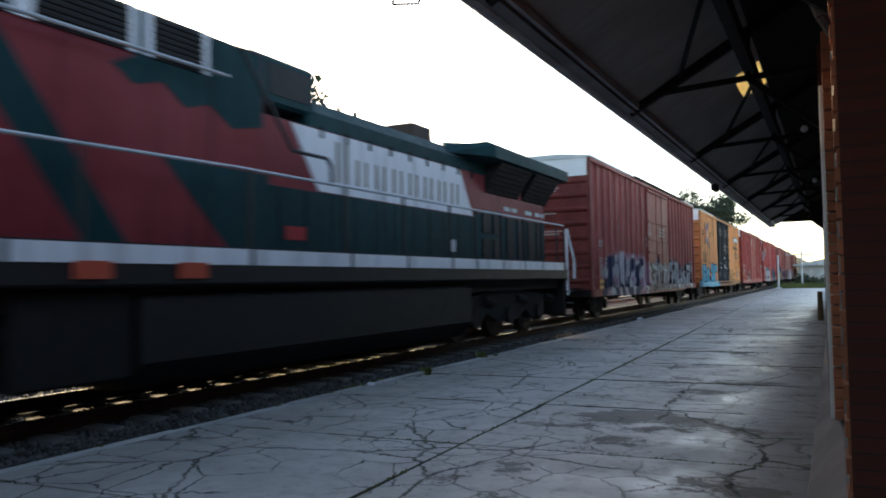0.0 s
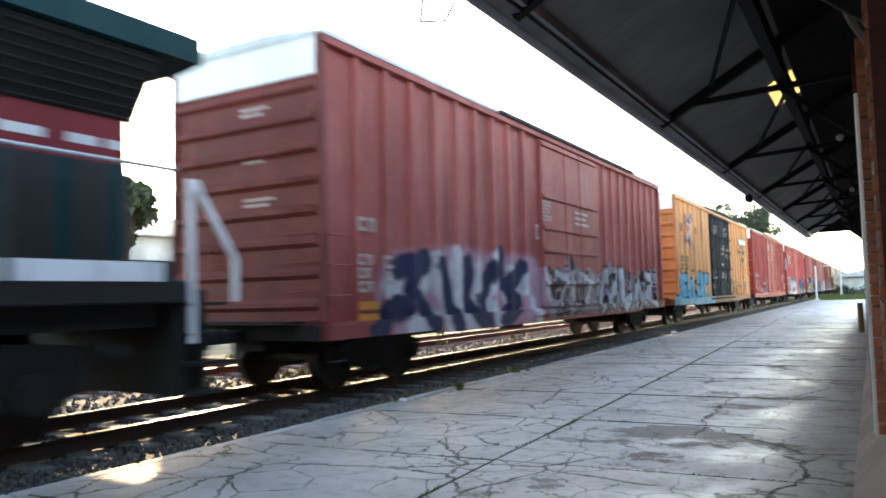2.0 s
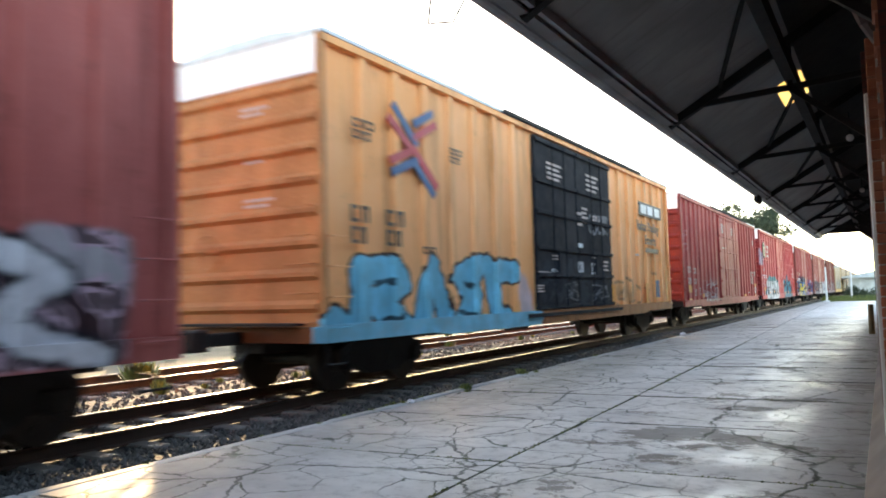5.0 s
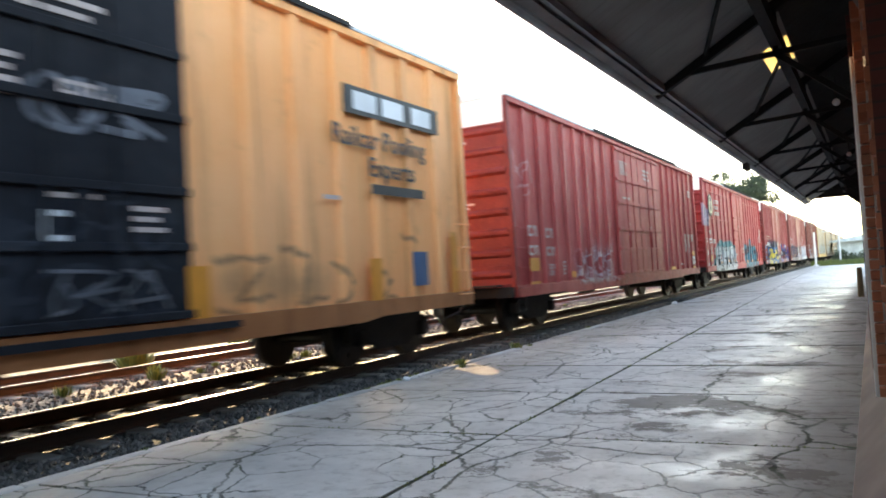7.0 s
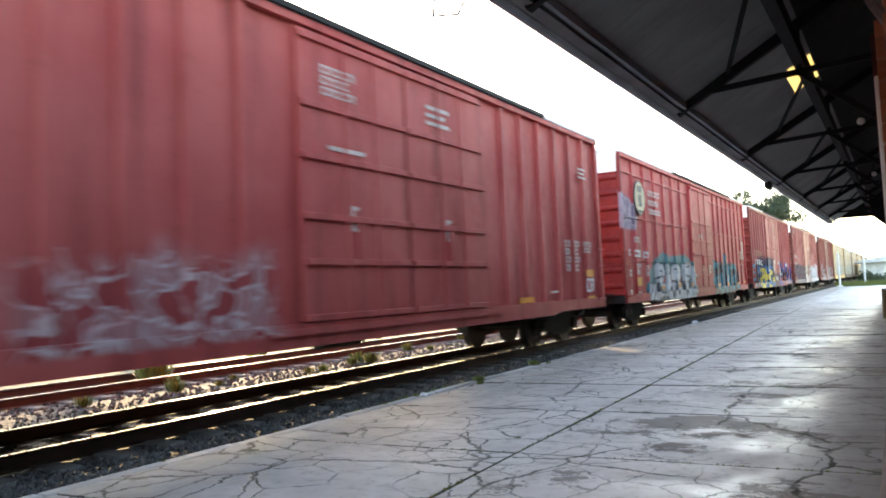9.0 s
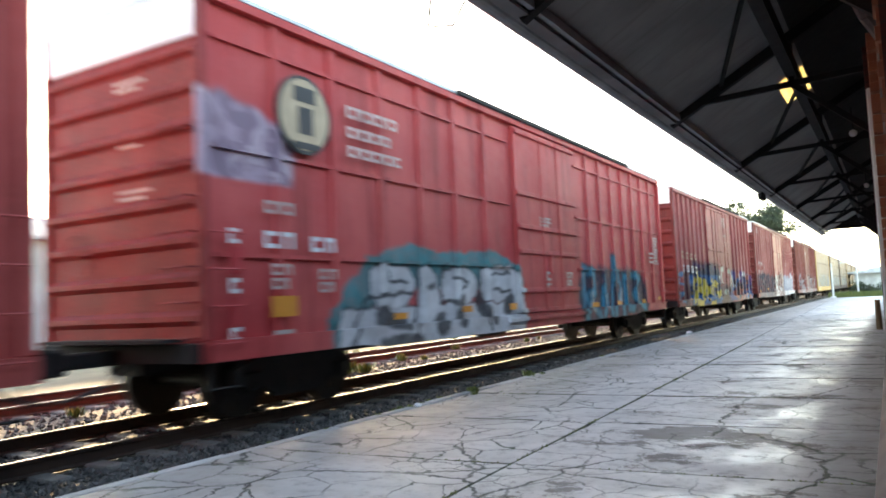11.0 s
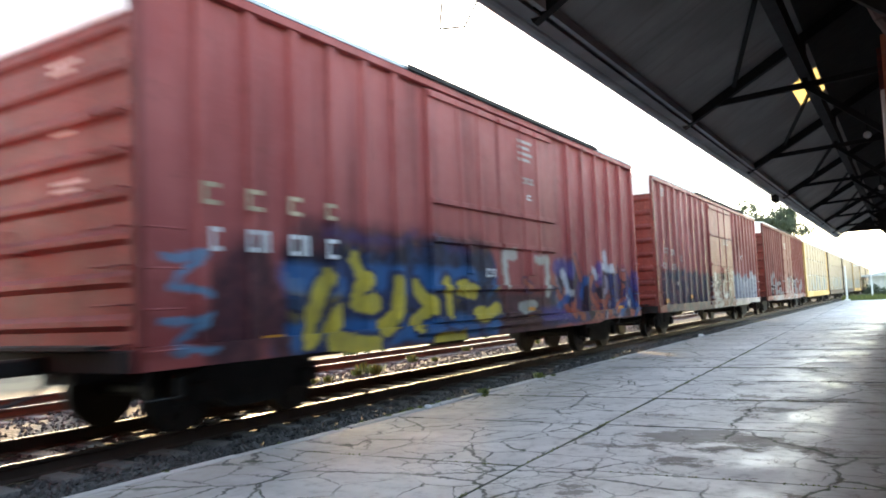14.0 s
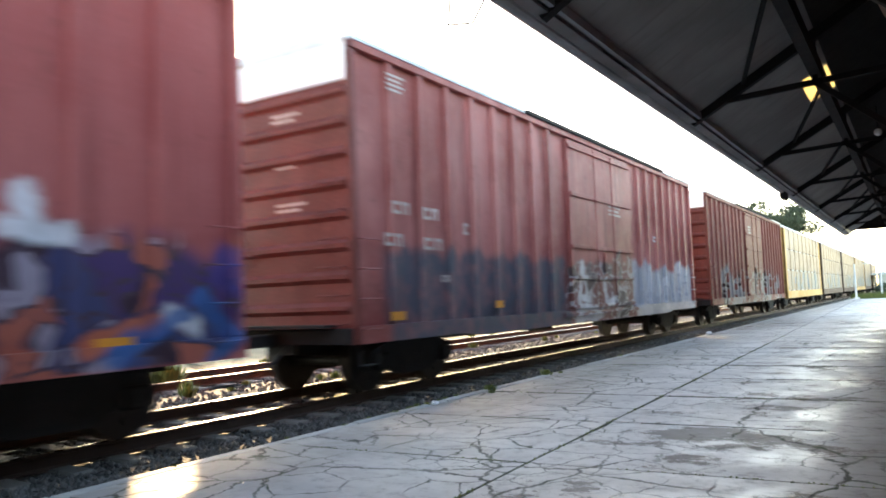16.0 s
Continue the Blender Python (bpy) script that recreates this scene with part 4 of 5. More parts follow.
                [(7.2, 12.3, 1.1, 2.2, (BLK, BLK, (0.012, 0.014, 0.02), (0.03, 0.035, 0.045), BLK), (0.025, 0.03, 0.04), 1.3, 9, 0.15)], rough=0.75)
m2s = car_paint("wagon_sill_rust", (0.3, 0.11, 0.04), (0.38, 0.15, 0.06), 0.5, layers=[(SKY_BLUE, 0.24, 0.04, 0.95, [[(-0.1, 0.95), (3.0, 0.95), (7.1, 0.9)]], None, 0)])
tbox = boxcar("boxcar", 43.34, 18.9, m2, "yellow boxcar with black plug doors and big light-blue graffiti", (7.2, 9.75, 12.4), (7, 6),
              dict(door_mat=m2d, door_label="black plug door with white stencils", sill=m2s, post_depth=0.06, post=0.11,
                   marks=[("k", 0.7, 4.0, 0.55, 0.34, 2), ("k", 0.62, 2.72, 0.5, 0.62, 2), ("k", 1.5, 2.72, 0.55, 0.62, 2), ("k", 3.5, 4.0, 0.45, 0.3, 2), ("k", 2.55, 2.2, 0.4, 0.15),
                          ("w", 7.9, 4.4, 0.9, 0.45, 4), ("w", 10.5, 4.45, 0.9, 0.5, 4), ("w", 10.1, 3.55, 0.4, 0.45, 4), ("w", 10.9, 3.4, 0.8, 0.18), ("W", 7.99, 1.95, 0.35, 0.20, 1), ("W", 9.74, 2.16, 0.37, 0.33, 1), ("W", 10.69, 2.15, 0.31, 0.36, 1), ("w", 7.27, 1.88, 0.58, 0.14, 2), ("w", 7.13, 1.58, 0.39, 0.19, 3), ("w", 8.09, 2.27, 0.48, 0.15, 2), ("w", 9.76, 3.40, 0.35, 0.40, 3), ("W", 9.77, 2.62, 0.30, 0.13, 1), ("w", 10.74, 2.32, 0.51, 0.10, 1), ("w", 11.63, 2.23, 0.41, 0.32, 3),
                          ("o", 12.3, 1.6, 0.3, 0.85), ("o", 15.7, 1.65, 0.3, 0.8), ("o", 18.15, 2.1, 0.25, 1.5), ("b", 16.9, 1.75, 0.45, 0.7), ("w", 14.7, 2.55, 0.35, 0.12)]))


def text_mesh(body, size, mat, car, name, y, z, x, bold=0.0, shear=0.0, label="", wide=1.0):
    """Lettering in the built-in font, on the side that faces the platform, as a thin mesh."""
    cu = bpy.data.curves.new(name, "FONT")
    cu.body, cu.size, cu.extrude, cu.offset, cu.shear, cu.resolution_u = body, size, 0.003, bold, shear, 3
    tmp = new(name, cu)
    me = bpy.data.meshes.new_from_object(tmp.evaluated_get(bpy.context.evaluated_depsgraph_get()))
    bpy.data.objects.remove(tmp), bpy.data.curves.remove(cu)
    me.transform(pose(x, y, z, 90, 0, 90) @ Matrix.Diagonal((wide, 1, 1, 1)))
    me.materials.clear()
    return part(name, me, mat, car, label)


M_SCRAWL = plain("pale_marker", (0.13, 0.14, 0.165), 0.6, vary=0.4)
sprayed(tbox, 8.9, 9.6, 1.15, 1.6, 2, (M_SCRAWL,), M_SCRAWL, 0.022, 31)
sprayed(tbox, 10.8, 12.0, 1.15, 1.6, 2, (M_SCRAWL,), M_SCRAWL, 0.025, 32)
sprayed(tbox, 10.5, 12.0, 2.9, 3.4, 2, (M_SCRAWL,), M_SCRAWL, 0.05, 33)
# crossed ribbon emblem
for a, b, m in (((1.75, 4.42), (2.45, 3.85), M_BLUE), ((2.3, 3.95), (3.05, 4.32), M_RED), ((1.65, 3.5), (2.4, 3.8), M_RED), ((1.68, 3.32), (2.45, 3.62), M_BLUE), ((1.62, 4.2), (2.3, 3.75), M_RED), ((2.35, 3.78), (3.05, 3.22), M_RED), ((2.3, 3.6), (2.95, 3.08), M_BLUE), ((2.35, 4.2), (2.95, 4.5), M_BLUE)):
    part("emblem_bar", beam((W - 0.005, a[0], a[1]), (W - 0.005, b[0], b[1]), 0.02, 0.14), m, tbox)
part("emblem_board", B(W - 0.03, W + 0.004, 15.3, 17.95, 3.80, 4.22), M_BLACK, tbox, "black emblem board")
for yy in (15.5, 16.25, 17.1):
    part("emblem_bar", B(W + 0.004, W + 0.010, yy, yy + 0.6, 3.87, 4.15), M_WHITE, tbox)
text_mesh("Railcar Pooling", 0.42, M_BLACK, tbox, "slogan", 14.95, 3.32, W + 0.006, 0.006)
text_mesh("Experts", 0.42, M_BLACK, tbox, "slogan", 15.8, 2.9, W + 0.006, 0.006)
marks(tbox, 15.85, 2.78, 1.5, 0.3, mat=M_BLACK)

m3 = car_paint("wagon_paint_red", (0.35, 0.052, 0.048), (0.44, 0.095, 0.082), 0.22,
               [(3.9, 6.8, 0.9, 1.7, ((0.33, 0.055, 0.055), (0.4, 0.2, 0.2), (0.33, 0.055, 0.055)), (0.5, 0.4, 0.4), 1.6, 12, 0.25)], layers=[((0.55, 0.36, 0.36), 0.018, 0.02, 0.6, [[(0.35, 3.9), (0.75, 3.3), (1.05, 3.75), (0.5, 3.5)], [(0.5, 3.15), (1.15, 3.25), (0.8, 3.0)], [(1.2, 3.9), (1.35, 3.3)], [(4.3, 1.9), (4.5, 1.0), (5.2, 1.3)], [(5.4, 1.8), (5.8, 1.1), (6.3, 1.7)]], None, 0)])
boxcar("boxcar", 64.25, 18.85, m3, "faded red boxcar with double plug doors and chalky scrawls", (7.5, 10.0, 12.5), (8, 6),
       dict(marks=[("w", 0.75, 2.32, 0.55, 0.3), ("w", 1.75, 2.28, 0.5, 0.28), ("w", 0.75, 1.88, 0.58, 0.28), ("w", 1.75, 1.85, 0.55, 0.26), ("o", 0.76, 1.6, 0.5, 0.36), ("o", 0.76, 1.08, 0.5, 0.24), ("w", 1.85, 1.45, 0.35, 0.3, 2), ("w", 2.75, 1.5, 0.25, 0.35, 2), ("o", 3.3, 1.25, 0.3, 0.2),
                   ("w", 8.0, 4.5, 0.75, 0.45, 3), ("w", 10.6, 4.45, 0.75, 0.4, 3), ("w", 8.1, 3.4, 0.8, 0.12), ("w", 8.55, 2.6, 0.2, 0.45), ("w", 11.1, 2.55, 0.2, 0.45), ("w", 16.35, 2.4, 0.36, 0.75, 4), ("w", 16.95, 2.4, 0.32, 0.75, 4), ("w", 17.5, 2.4, 0.6, 0.3, 2), ("w", 17.4, 4.2, 0.5, 0.3, 3), ("o", 17.6, 1.72, 0.5, 0.22), ("W", 17.6, 1.5, 0.55, 0.4), ("o", 17.62, 1.08, 0.5, 0.2), ("o", 13.8, 1.15, 0.7, 0.14), ("w", 15.4, 1.25, 0.4, 0.1)]))

TEAL, GRY = (0.03, 0.22, 0.24), (0.5, 0.48, 0.5)
m4 = car_paint("wagon_paint_crimson", (0.41, 0.048, 0.05), (0.5, 0.09, 0.084), 0.16,
               [(-0.6, 1.75, 2.9, 3.75, ((0.38, 0.3, 0.38), (0.2, 0.16, 0.22), (0.45, 0.38, 0.44)), (0.3, 0.24, 0.3), 2.0, 7, 0.08)], layers=[
    (TEAL, 0.33, 0.05, 0.95, [[(2.45, 1.0), (3.3, 1.75), (4.0, 1.95), (5.5, 1.85), (7.2, 1.95), (8.0, 1.75)]], None, 0),
    ((0.56, 0.55, 0.56), 0.33, 0.03, 0.97, [[(2.65, 0.95), (8.05, 0.95)], [(3.5, 1.6), (4.0, 1.6)], [(4.75, 1.65), (4.9, 1.2)], [(5.55, 1.6), (6.1, 1.6)], [(6.9, 1.65), (7.95, 1.65), (8.0, 1.2)]], BLK, 0.03),
    ((0.05, 0.05, 0.055), 0.15, 0.04, 0.95, [[(3.45, 1.15), (4.0, 1.05)], [(3.4, 0.72), (4.3, 0.72)], [(4.95, 0.9), (5.2, 1.0)], [(5.75, 1.0), (5.9, 1.3)], [(6.55, 1.4), (6.95, 1.0)], [(7.7, 1.15), (7.9, 1.3)]], None, 0),
    (BLK, 0.035, 0.025, 0.9, [[(2.6, 0.8), (3.05, 1.42), (4.3, 1.5)], [(3.65, 1.85), (3.7, 1.7), (4.1, 1.7)], [(4.4, 1.95), (4.45, 1.3), (4.2, 0.8)], [(4.65, 1.6), (5.0, 1.6)],
                              [(5.3, 1.95), (5.2, 1.35), (5.7, 1.3)], [(5.6, 1.78), (6.15, 1.7), (5.9, 1.5)], [(6.6, 1.9), (6.45, 1.3), (6.8, 0.8)], [(7.15, 1.85), (7.9, 1.85)], [(7.2, 1.5), (7.9, 1.5)]], None, 0),
    ((0.010, 0.035, 0.055), 0.70, 0.14, 0.95, [[(12.2, 1.2), (13.4, 1.4), (14.6, 1.3), (15.6, 1.4), (16.8, 1.25)]], None, 0),
    ((0.04, 0.21, 0.30), 0.11, 0.07, 0.95, [[(12.0, 0.8), (12.1, 2.0), (12.8, 1.9), (12.9, 1.4), (12.2, 1.3), (13.0, 0.75)], [(13.3, 0.8), (13.6, 1.8), (13.95, 0.8)], [(14.2, 0.8), (14.4, 2.3), (15.0, 1.6), (14.9, 0.8)],
                                            [(15.3, 1.85), (15.4, 0.9), (15.9, 0.95)], [(16.1, 1.9), (16.85, 1.8), (16.2, 1.3), (17.05, 0.85)]], (0.008, 0.025, 0.045), 0.05),
    ((0.36, 0.42, 0.42), 0.09, 0.07, 0.85, [[(12.5, 1.0), (12.55, 1.3)], [(15.0, 1.1), (15.1, 1.4)], [(13.65, 1.05), (13.7, 1.3)], [(16.6, 1.1), (16.7, 1.3)]], None, 0)])
cp = boxcar("boxcar", 84.95, 19.45, m4, "crimson boxcar with round emblem and white and teal graffiti", (8.15, 11.5), (6, 7),
            dict(seams=(2.0, 3.27, 4.56), bars=(1.08, 1.5, 2.31, 2.83, 3.53, 4.82), shift=0.35, post_depth=0.04, post=0.07,
                 marks=[("w", 2.3, 4.2, 1.3, 0.22), ("w", 2.3, 3.9, 1.1, 0.2), ("w", 2.3, 3.62, 1.35, 0.2), ("w", 0.62, 2.68, 0.55, 0.2), ("W", 0.6, 2.3, 0.6, 0.26), ("W", 1.45, 2.27, 0.55, 0.25),
                        ("o", 0.7, 1.5, 0.45, 0.32), ("w", 0.72, 1.9, 0.4, 0.35, 2), ("w", 1.6, 1.85, 0.4, 0.35, 2), ("w", 0.72, 1.08, 0.35, 0.1), ("o", 3.3, 1.2, 0.35, 0.12), ("o", 5.4, 1.25, 0.35, 0.14), ("o", 7.3, 1.25, 0.3, 0.16),
                        ("w", 9.0, 3.1, 0.6, 0.3, 2), ("w", 9.2, 1.9, 0.3, 0.5, 2), ("w", 10.4, 1.9, 0.4, 0.35, 2), ("o", 9.6, 0.98, 0.6, 0.1), ("w", 17.4, 2.6, 0.5, 0.4, 3), ("w", 18.0, 3.1, 0.5, 0.9, 5), ("o", 12.0, 1.15, 0.5, 0.14), ("o", 14.0, 1.15, 0.4, 0.14), ("o", 16.4, 1.15, 0.35, 0.14), ("o", 18.2, 1.2, 0.3, 0.14),
                        ("W", 0.03, 2.3, 0.2, 0.22), ("r", 0.03, 2.08, 0.2, 0.4), ("W", 0.03, 1.72, 0.2, 0.22), ("r", 0.03, 1.5, 0.2, 0.4), ("W", 0.03, 1.15, 0.2, 0.2)]))
for r, m, dx in ((0.53, M_BLACK, 0.0), (0.48, M_CREAM, 0.006)):
    part("emblem_disc", cyl(bmesh.new(), (W - 0.03 + dx, 1.75, 3.88), (W + 0.004 + dx, 1.75, 3.88), r, seg=28), m, cp, "round cream and black emblem")
for yy, zz, ww, hh in ((1.55, 4.05, 0.42, 0.2), (1.62, 3.62, 0.28, 0.36), (1.5, 3.42, 0.5, 0.09)):
    part("emblem_bar", B(W + 0.010, W + 0.016, yy, yy + ww, zz, zz + hh), M_BLACK, cp)

YEL, BLU = (0.55, 0.4, 0.06), (0.025, 0.12, 0.36)
PURPLE, CORAL = (0.075, 0.055, 0.22), (0.50, 0.13, 0.07)
m5 = car_paint("wagon_paint_maroon", (0.30, 0.062, 0.057), (0.39, 0.105, 0.095), 0.3, [
    (10.2, 16.2, 0.78, 2.0, ((0.05, 0.035, 0.13), (0.45, 0.12, 0.07), BLK, (0.35, 0.3, 0.36), (0.03, 0.06, 0.15)), (0.05, 0.04, 0.06), 1.6, 11, 0.16),
    (2.2, 7.7, 0.78, 2.15, ((0.025, 0.14, 0.36), (0.55, 0.4, 0.06), (0.02, 0.05, 0.14), (0.03, 0.2, 0.45), BLK), (0.015, 0.03, 0.08), 1.5, 10, 0.12)], layers=[
    ((0.02, 0.018, 0.028), 0.52, 0.18, 0.85, [[(1.3, 1.1), (1.6, 1.7)], [(2.7, 2.0), (7.1, 1.95)], [(2.2, 1.1), (10.0, 1.0)]], None, 0),
    ((0.08, 0.055, 0.16), 0.06, 0.10, 0.6, [[(3.0, 2.35), (4.4, 2.3)], [(4.6, 2.3), (5.1, 2.45)], [(6.0, 2.3), (6.6, 2.2)]], None, 0),
    ((0.03, 0.17, 0.42), 0.20, 0.08, 0.7, [[(2.3, 1.75), (3.2, 1.7)], [(2.3, 1.0), (7.5, 0.95)], [(3.5, 1.75), (6.8, 1.75)]], None, 0),
    (NAVY, 0.09, 0.05, 0.9, [[(3.3, 1.3), (3.6, 1.6), (3.3, 1.9)], [(4.15, 0.9), (4.4, 1.8)], [(5.0, 1.9), (4.95, 1.5), (5.3, 1.3)], [(5.8, 0.9), (5.75, 1.8)], [(6.5, 1.4), (7.0, 0.75)], [(2.6, 0.8), (3.3, 0.85)]], None, 0),
    ((0.62, 0.47, 0.07), 0.125, 0.03, 0.95, [[(2.5, 0.95), (3.0, 1.8)], [(3.15, 1.25), (2.9, 0.9), (3.9, 0.78)], [(3.55, 2.0), (3.8, 1.75), (3.55, 1.4), (4.1, 1.38)], [(4.55, 1.68), (4.6, 1.2), (4.1, 1.02)],
                                            [(5.15, 1.62), (5.5, 1.3), (5.0, 1.02)], [(5.9, 1.7), (6.0, 1.2)], [(6.3, 1.6), (6.85, 1.55)], [(6.9, 1.1), (7.7, 1.2)], [(5.6, 0.74), (6.3, 0.76)]], NAVY, 0.06),
    ((0.10, 0.26, 0.4), 0.05, 0.03, 0.9, [[(0.4, 1.95), (0.95, 1.98), (0.5, 1.65), (1.0, 1.55)], [(0.4, 1.25), (1.0, 1.3), (0.45, 0.95), (1.05, 0.95)]], None, 0),
    (PURPLE, 0.18, 0.10, 0.85, [[(9.7, 1.0), (11.6, 0.95)], [(10.5, 2.05), (11.5, 2.0)], [(13.3, 1.85), (13.4, 2.05)], [(16.15, 1.7), (16.15, 1.9)]], None, 0),
    ((0.5, 0.48, 0.42), 0.10, 0.03, 0.9, [[(8.1, 1.7), (8.1, 2.25), (8.5, 2.25)], [(9.4, 2.2), (10.05, 2.2), (10.0, 1.5)], [(8.7, 1.2), (9.3, 1.25)]], None, 0),
    (CORAL, 0.10, 0.04, 0.92, [[(10.6, 1.6), (11.4, 1.0)], [(11.9, 2.25), (12.15, 1.8)], [(11.7, 1.5), (11.5, 1.1), (12.0, 0.9)], [(13.0, 1.9), (12.6, 1.5), (13.2, 1.1)], [(14.4, 1.0), (15.2, 1.2)], [(8.9, 1.65), (9.1, 1.6)]], NAVY, 0.05),
    (WHT, 0.12, 0.06, 0.92, [[(11.1, 1.9), (11.3, 1.5)], [(13.0, 2.02), (13.2, 1.9)], [(15.4, 1.3), (15.7, 1.2)], [(13.9, 2.45), (14.0, 2.15)], [(13.72, 2.12), (14.22, 2.08)]], None, 0),
    ((0.03, 0.11, 0.3), 0.10, 0.05, 0.9, [[(12.1, 1.4), (12.4, 1.8)], [(10.7, 1.2), (11.3, 1.35)], [(14.7, 0.9), (15.6, 1.3)], [(15.8, 1.5), (16.25, 1.0), (15.9, 0.85)]], None, 0)])
c5 = boxcar("boxcar", 106.25, 16.35, m5, "maroon boxcar with blue and yellow graffiti and double doors", (5.5, 7.95, 10.5), (6, 5),
       dict(bars=(1.08, 1.6, 2.40, 3.04, 4.82), post_depth=0.06, post=0.08,
            marks=[("c", 0.85, 2.8, 0.32, 0.32), ("c", 1.5, 2.78, 0.34, 0.32), ("c", 2.2, 2.76, 0.3, 0.3), ("c", 2.9, 2.74, 0.28, 0.28), ("W", 0.95, 2.3, 0.2, 0.34), ("W", 1.5, 2.3, 0.4, 0.33), ("W", 2.2, 2.28, 0.4, 0.33), ("W", 2.9, 2.26, 0.3, 0.33),
                   ("o", 1.7, 1.05, 0.35, 0.2), ("w", 8.85, 4.62, 0.65, 0.5, 4), ("w", 8.95, 3.85, 0.6, 0.16), ("W", 9.2, 3.5, 0.2, 0.14), ("W", 7.3, 1.95, 0.4, 0.2), ("o", 9.0, 1.2, 0.3, 0.3), ("o", 14.5, 1.1, 0.4, 0.2)]))

m6 = car_paint("wagon_paint_brown", (0.25, 0.06, 0.053), (0.42, 0.15, 0.135), 0.4,
               [(7.55, 12.0, 0.7, 2.2, ((0.16, 0.05, 0.045), (0.2, 0.06, 0.055), (0.16, 0.05, 0.045), (0.05, 0.045, 0.05)), (0.4, 0.36, 0.37), 1.5, 14, 0.08),
                (11.9, 18.4, 0.7, 2.15, (WHT, (0.5, 0.5, 0.53), (0.35, 0.36, 0.4), WHT), (0.4, 0.4, 0.44), 0.9, 15, 0.1)], band=(2.15, 0.8, 7.5, (0.06, 0.075, 0.10)), rough=0.42, layers=[(WHT, 0.085, 0.035, 0.9, [[(7.9, 0.85), (8.3, 2.1), (8.5, 1.2)], [(8.0, 1.3), (8.7, 1.25)], [(7.8, 0.8), (9.3, 0.85)], [(9.7, 1.7), (9.8, 1.1), (10.3, 1.2)], [(8.1, 1.05), (9.0, 1.05)]], None, 0)])
boxcar("boxcar", 124.59, 18.55, m6, "brown boxcar with deep side posts, grey overpaint and white tags", (7.65, 11.9), (8, 7),
       dict(bars=(1.08, 1.75, 2.46, 3.66, 4.76), post_depth=0.065, post=0.08,
            marks=[("w", 0.9, 2.85, 0.5, 0.24), ("w", 1.72, 2.82, 0.48, 0.24), ("w", 0.7, 2.36, 0.5, 0.24), ("w", 1.72, 2.34, 0.6, 0.24), ("w", 2.95, 2.65, 0.2, 0.25), ("w", 0.85, 4.78, 0.45, 0.3, 4), ("w", 10.2, 3.6, 0.9, 0.3, 3), ("o", 0.8, 1.2, 0.35, 0.16), ("o", 0.85, 1.0, 0.6, 0.18), ("o", 4.0, 1.3, 0.3, 0.16), ("w", 2.2, 1.75, 0.25, 0.14), ("W", 13.9, 3.0, 0.3, 0.2)]))

m7 = car_paint("wagon_paint_rust_red", (0.19, 0.048, 0.038), (0.25, 0.08, 0.065), 0.4,
               [(2.0, 17.4, 0.7, 2.1, ((0.25, 0.07, 0.055), (0.32, 0.3, 0.31), (0.25, 0.07, 0.055), BLK, (0.25, 0.1, 0.08)), (0.35, 0.3, 0.3), 1.1, 16, 0.2)])
boxcar("boxcar", 145.6, 18.3, m7, "rust-red boxcar with white tags on its lower side", (7.4, 11.4), (8, 7), dict(marks=[("w", 8.0, 4.3, 0.8, 0.4, 3)]))


M_RACK = car_paint("rack_screen_cream", (0.35, 0.25, 0.17), (0.43, 0.33, 0.245), 0.2, [(2.0, 17.0, 0.9, 2.4, ((0.36, 0.32, 0.25), (0.2, 0.27, 0.32), (0.4, 0.34, 0.25), (0.42, 0.26, 0.14)), (0.38, 0.34, 0.28), 0.8, 41, 0.4)], rough=0.45)


def rack_wagon(u, L, mat, label):
    """An enclosed rack wagon: tall pale screen panels between posts, with an arched roof."""
    car = empty("rack_wagon", TRACK_X, u, RAIL_Z, label, "rail wagon", "rack wagons of the train")
    z0, z1 = 0.85, 5.05
    part("body", B(-1.4, 1.4, 0.1, L - 0.1, z0, z1 - 0.05), M_GALV, car)
    part("roof", loft([(-1.5, z1 - 0.06), (1.5, z1 - 0.06), (1.35, z1 + 0.12), (0.6, z1 + 0.25), (-0.6, z1 + 0.25), (-1.35, z1 + 0.12)], 0, L), M_GALV, car)
    n = 9
    for sx in (-1, 1):
        for k in range(n + 1):
            yy = 0.1 + (L - 0.2) * k / n
            end = k in (0, n)
            wd = 0.4 if end else 0.02
            part("post", B(min(sx * 1.4, sx * 1.5), max(sx * 1.4, sx * 1.5), max(0, yy - wd), min(L, yy + wd), z0, z1 - 0.06), mat if end else M_RACK, car)
            if k < n:
                for j in range(3):
                    zz = z0 + 0.35 + j * 1.28
                    part("screen_panel", B(min(sx * 1.4, sx * 1.47), max(sx * 1.4, sx * 1.47), yy + 0.05, yy + (L - 0.2) / n - 0.05, zz, zz + 1.2), M_RACK, car)
        part("side_sill", B(min(sx * 1.35, sx * 1.52), max(sx * 1.35, sx * 1.52), 0, L, z0 - 0.15, z0 + 0.3), mat, car)
    for yy in (0, L - 0.12):
        part("end_door", B(-1.48, 1.48, yy, yy + 0.12, z0, z1 - 0.06), mat, car)
    coupler(car, 0, -1), coupler(car, L, 1)
    truck(car, 2.4, False), truck(car, L - 2.4, False)
    TRAIN.append((car, u))


mr = car_paint("rack_paint_yellow", (0.6, 0.34, 0.10), (0.66, 0.42, 0.18), 0.2)
mr2 = car_paint("rack_paint_brown", (0.09, 0.055, 0.04), (0.14, 0.09, 0.065), 0.2)
for k, u in enumerate((165.3, 186.0, 206.6, 227.2, 247.8, 268.4)):
    rack_wagon(u, 19.2, mr if k in (0, 3) else mr2, "tall pale rack wagon with yellow posts" if k in (0, 3) else "tall pale rack wagon with brown posts")


# ---- the locomotive ----
def locomotive():
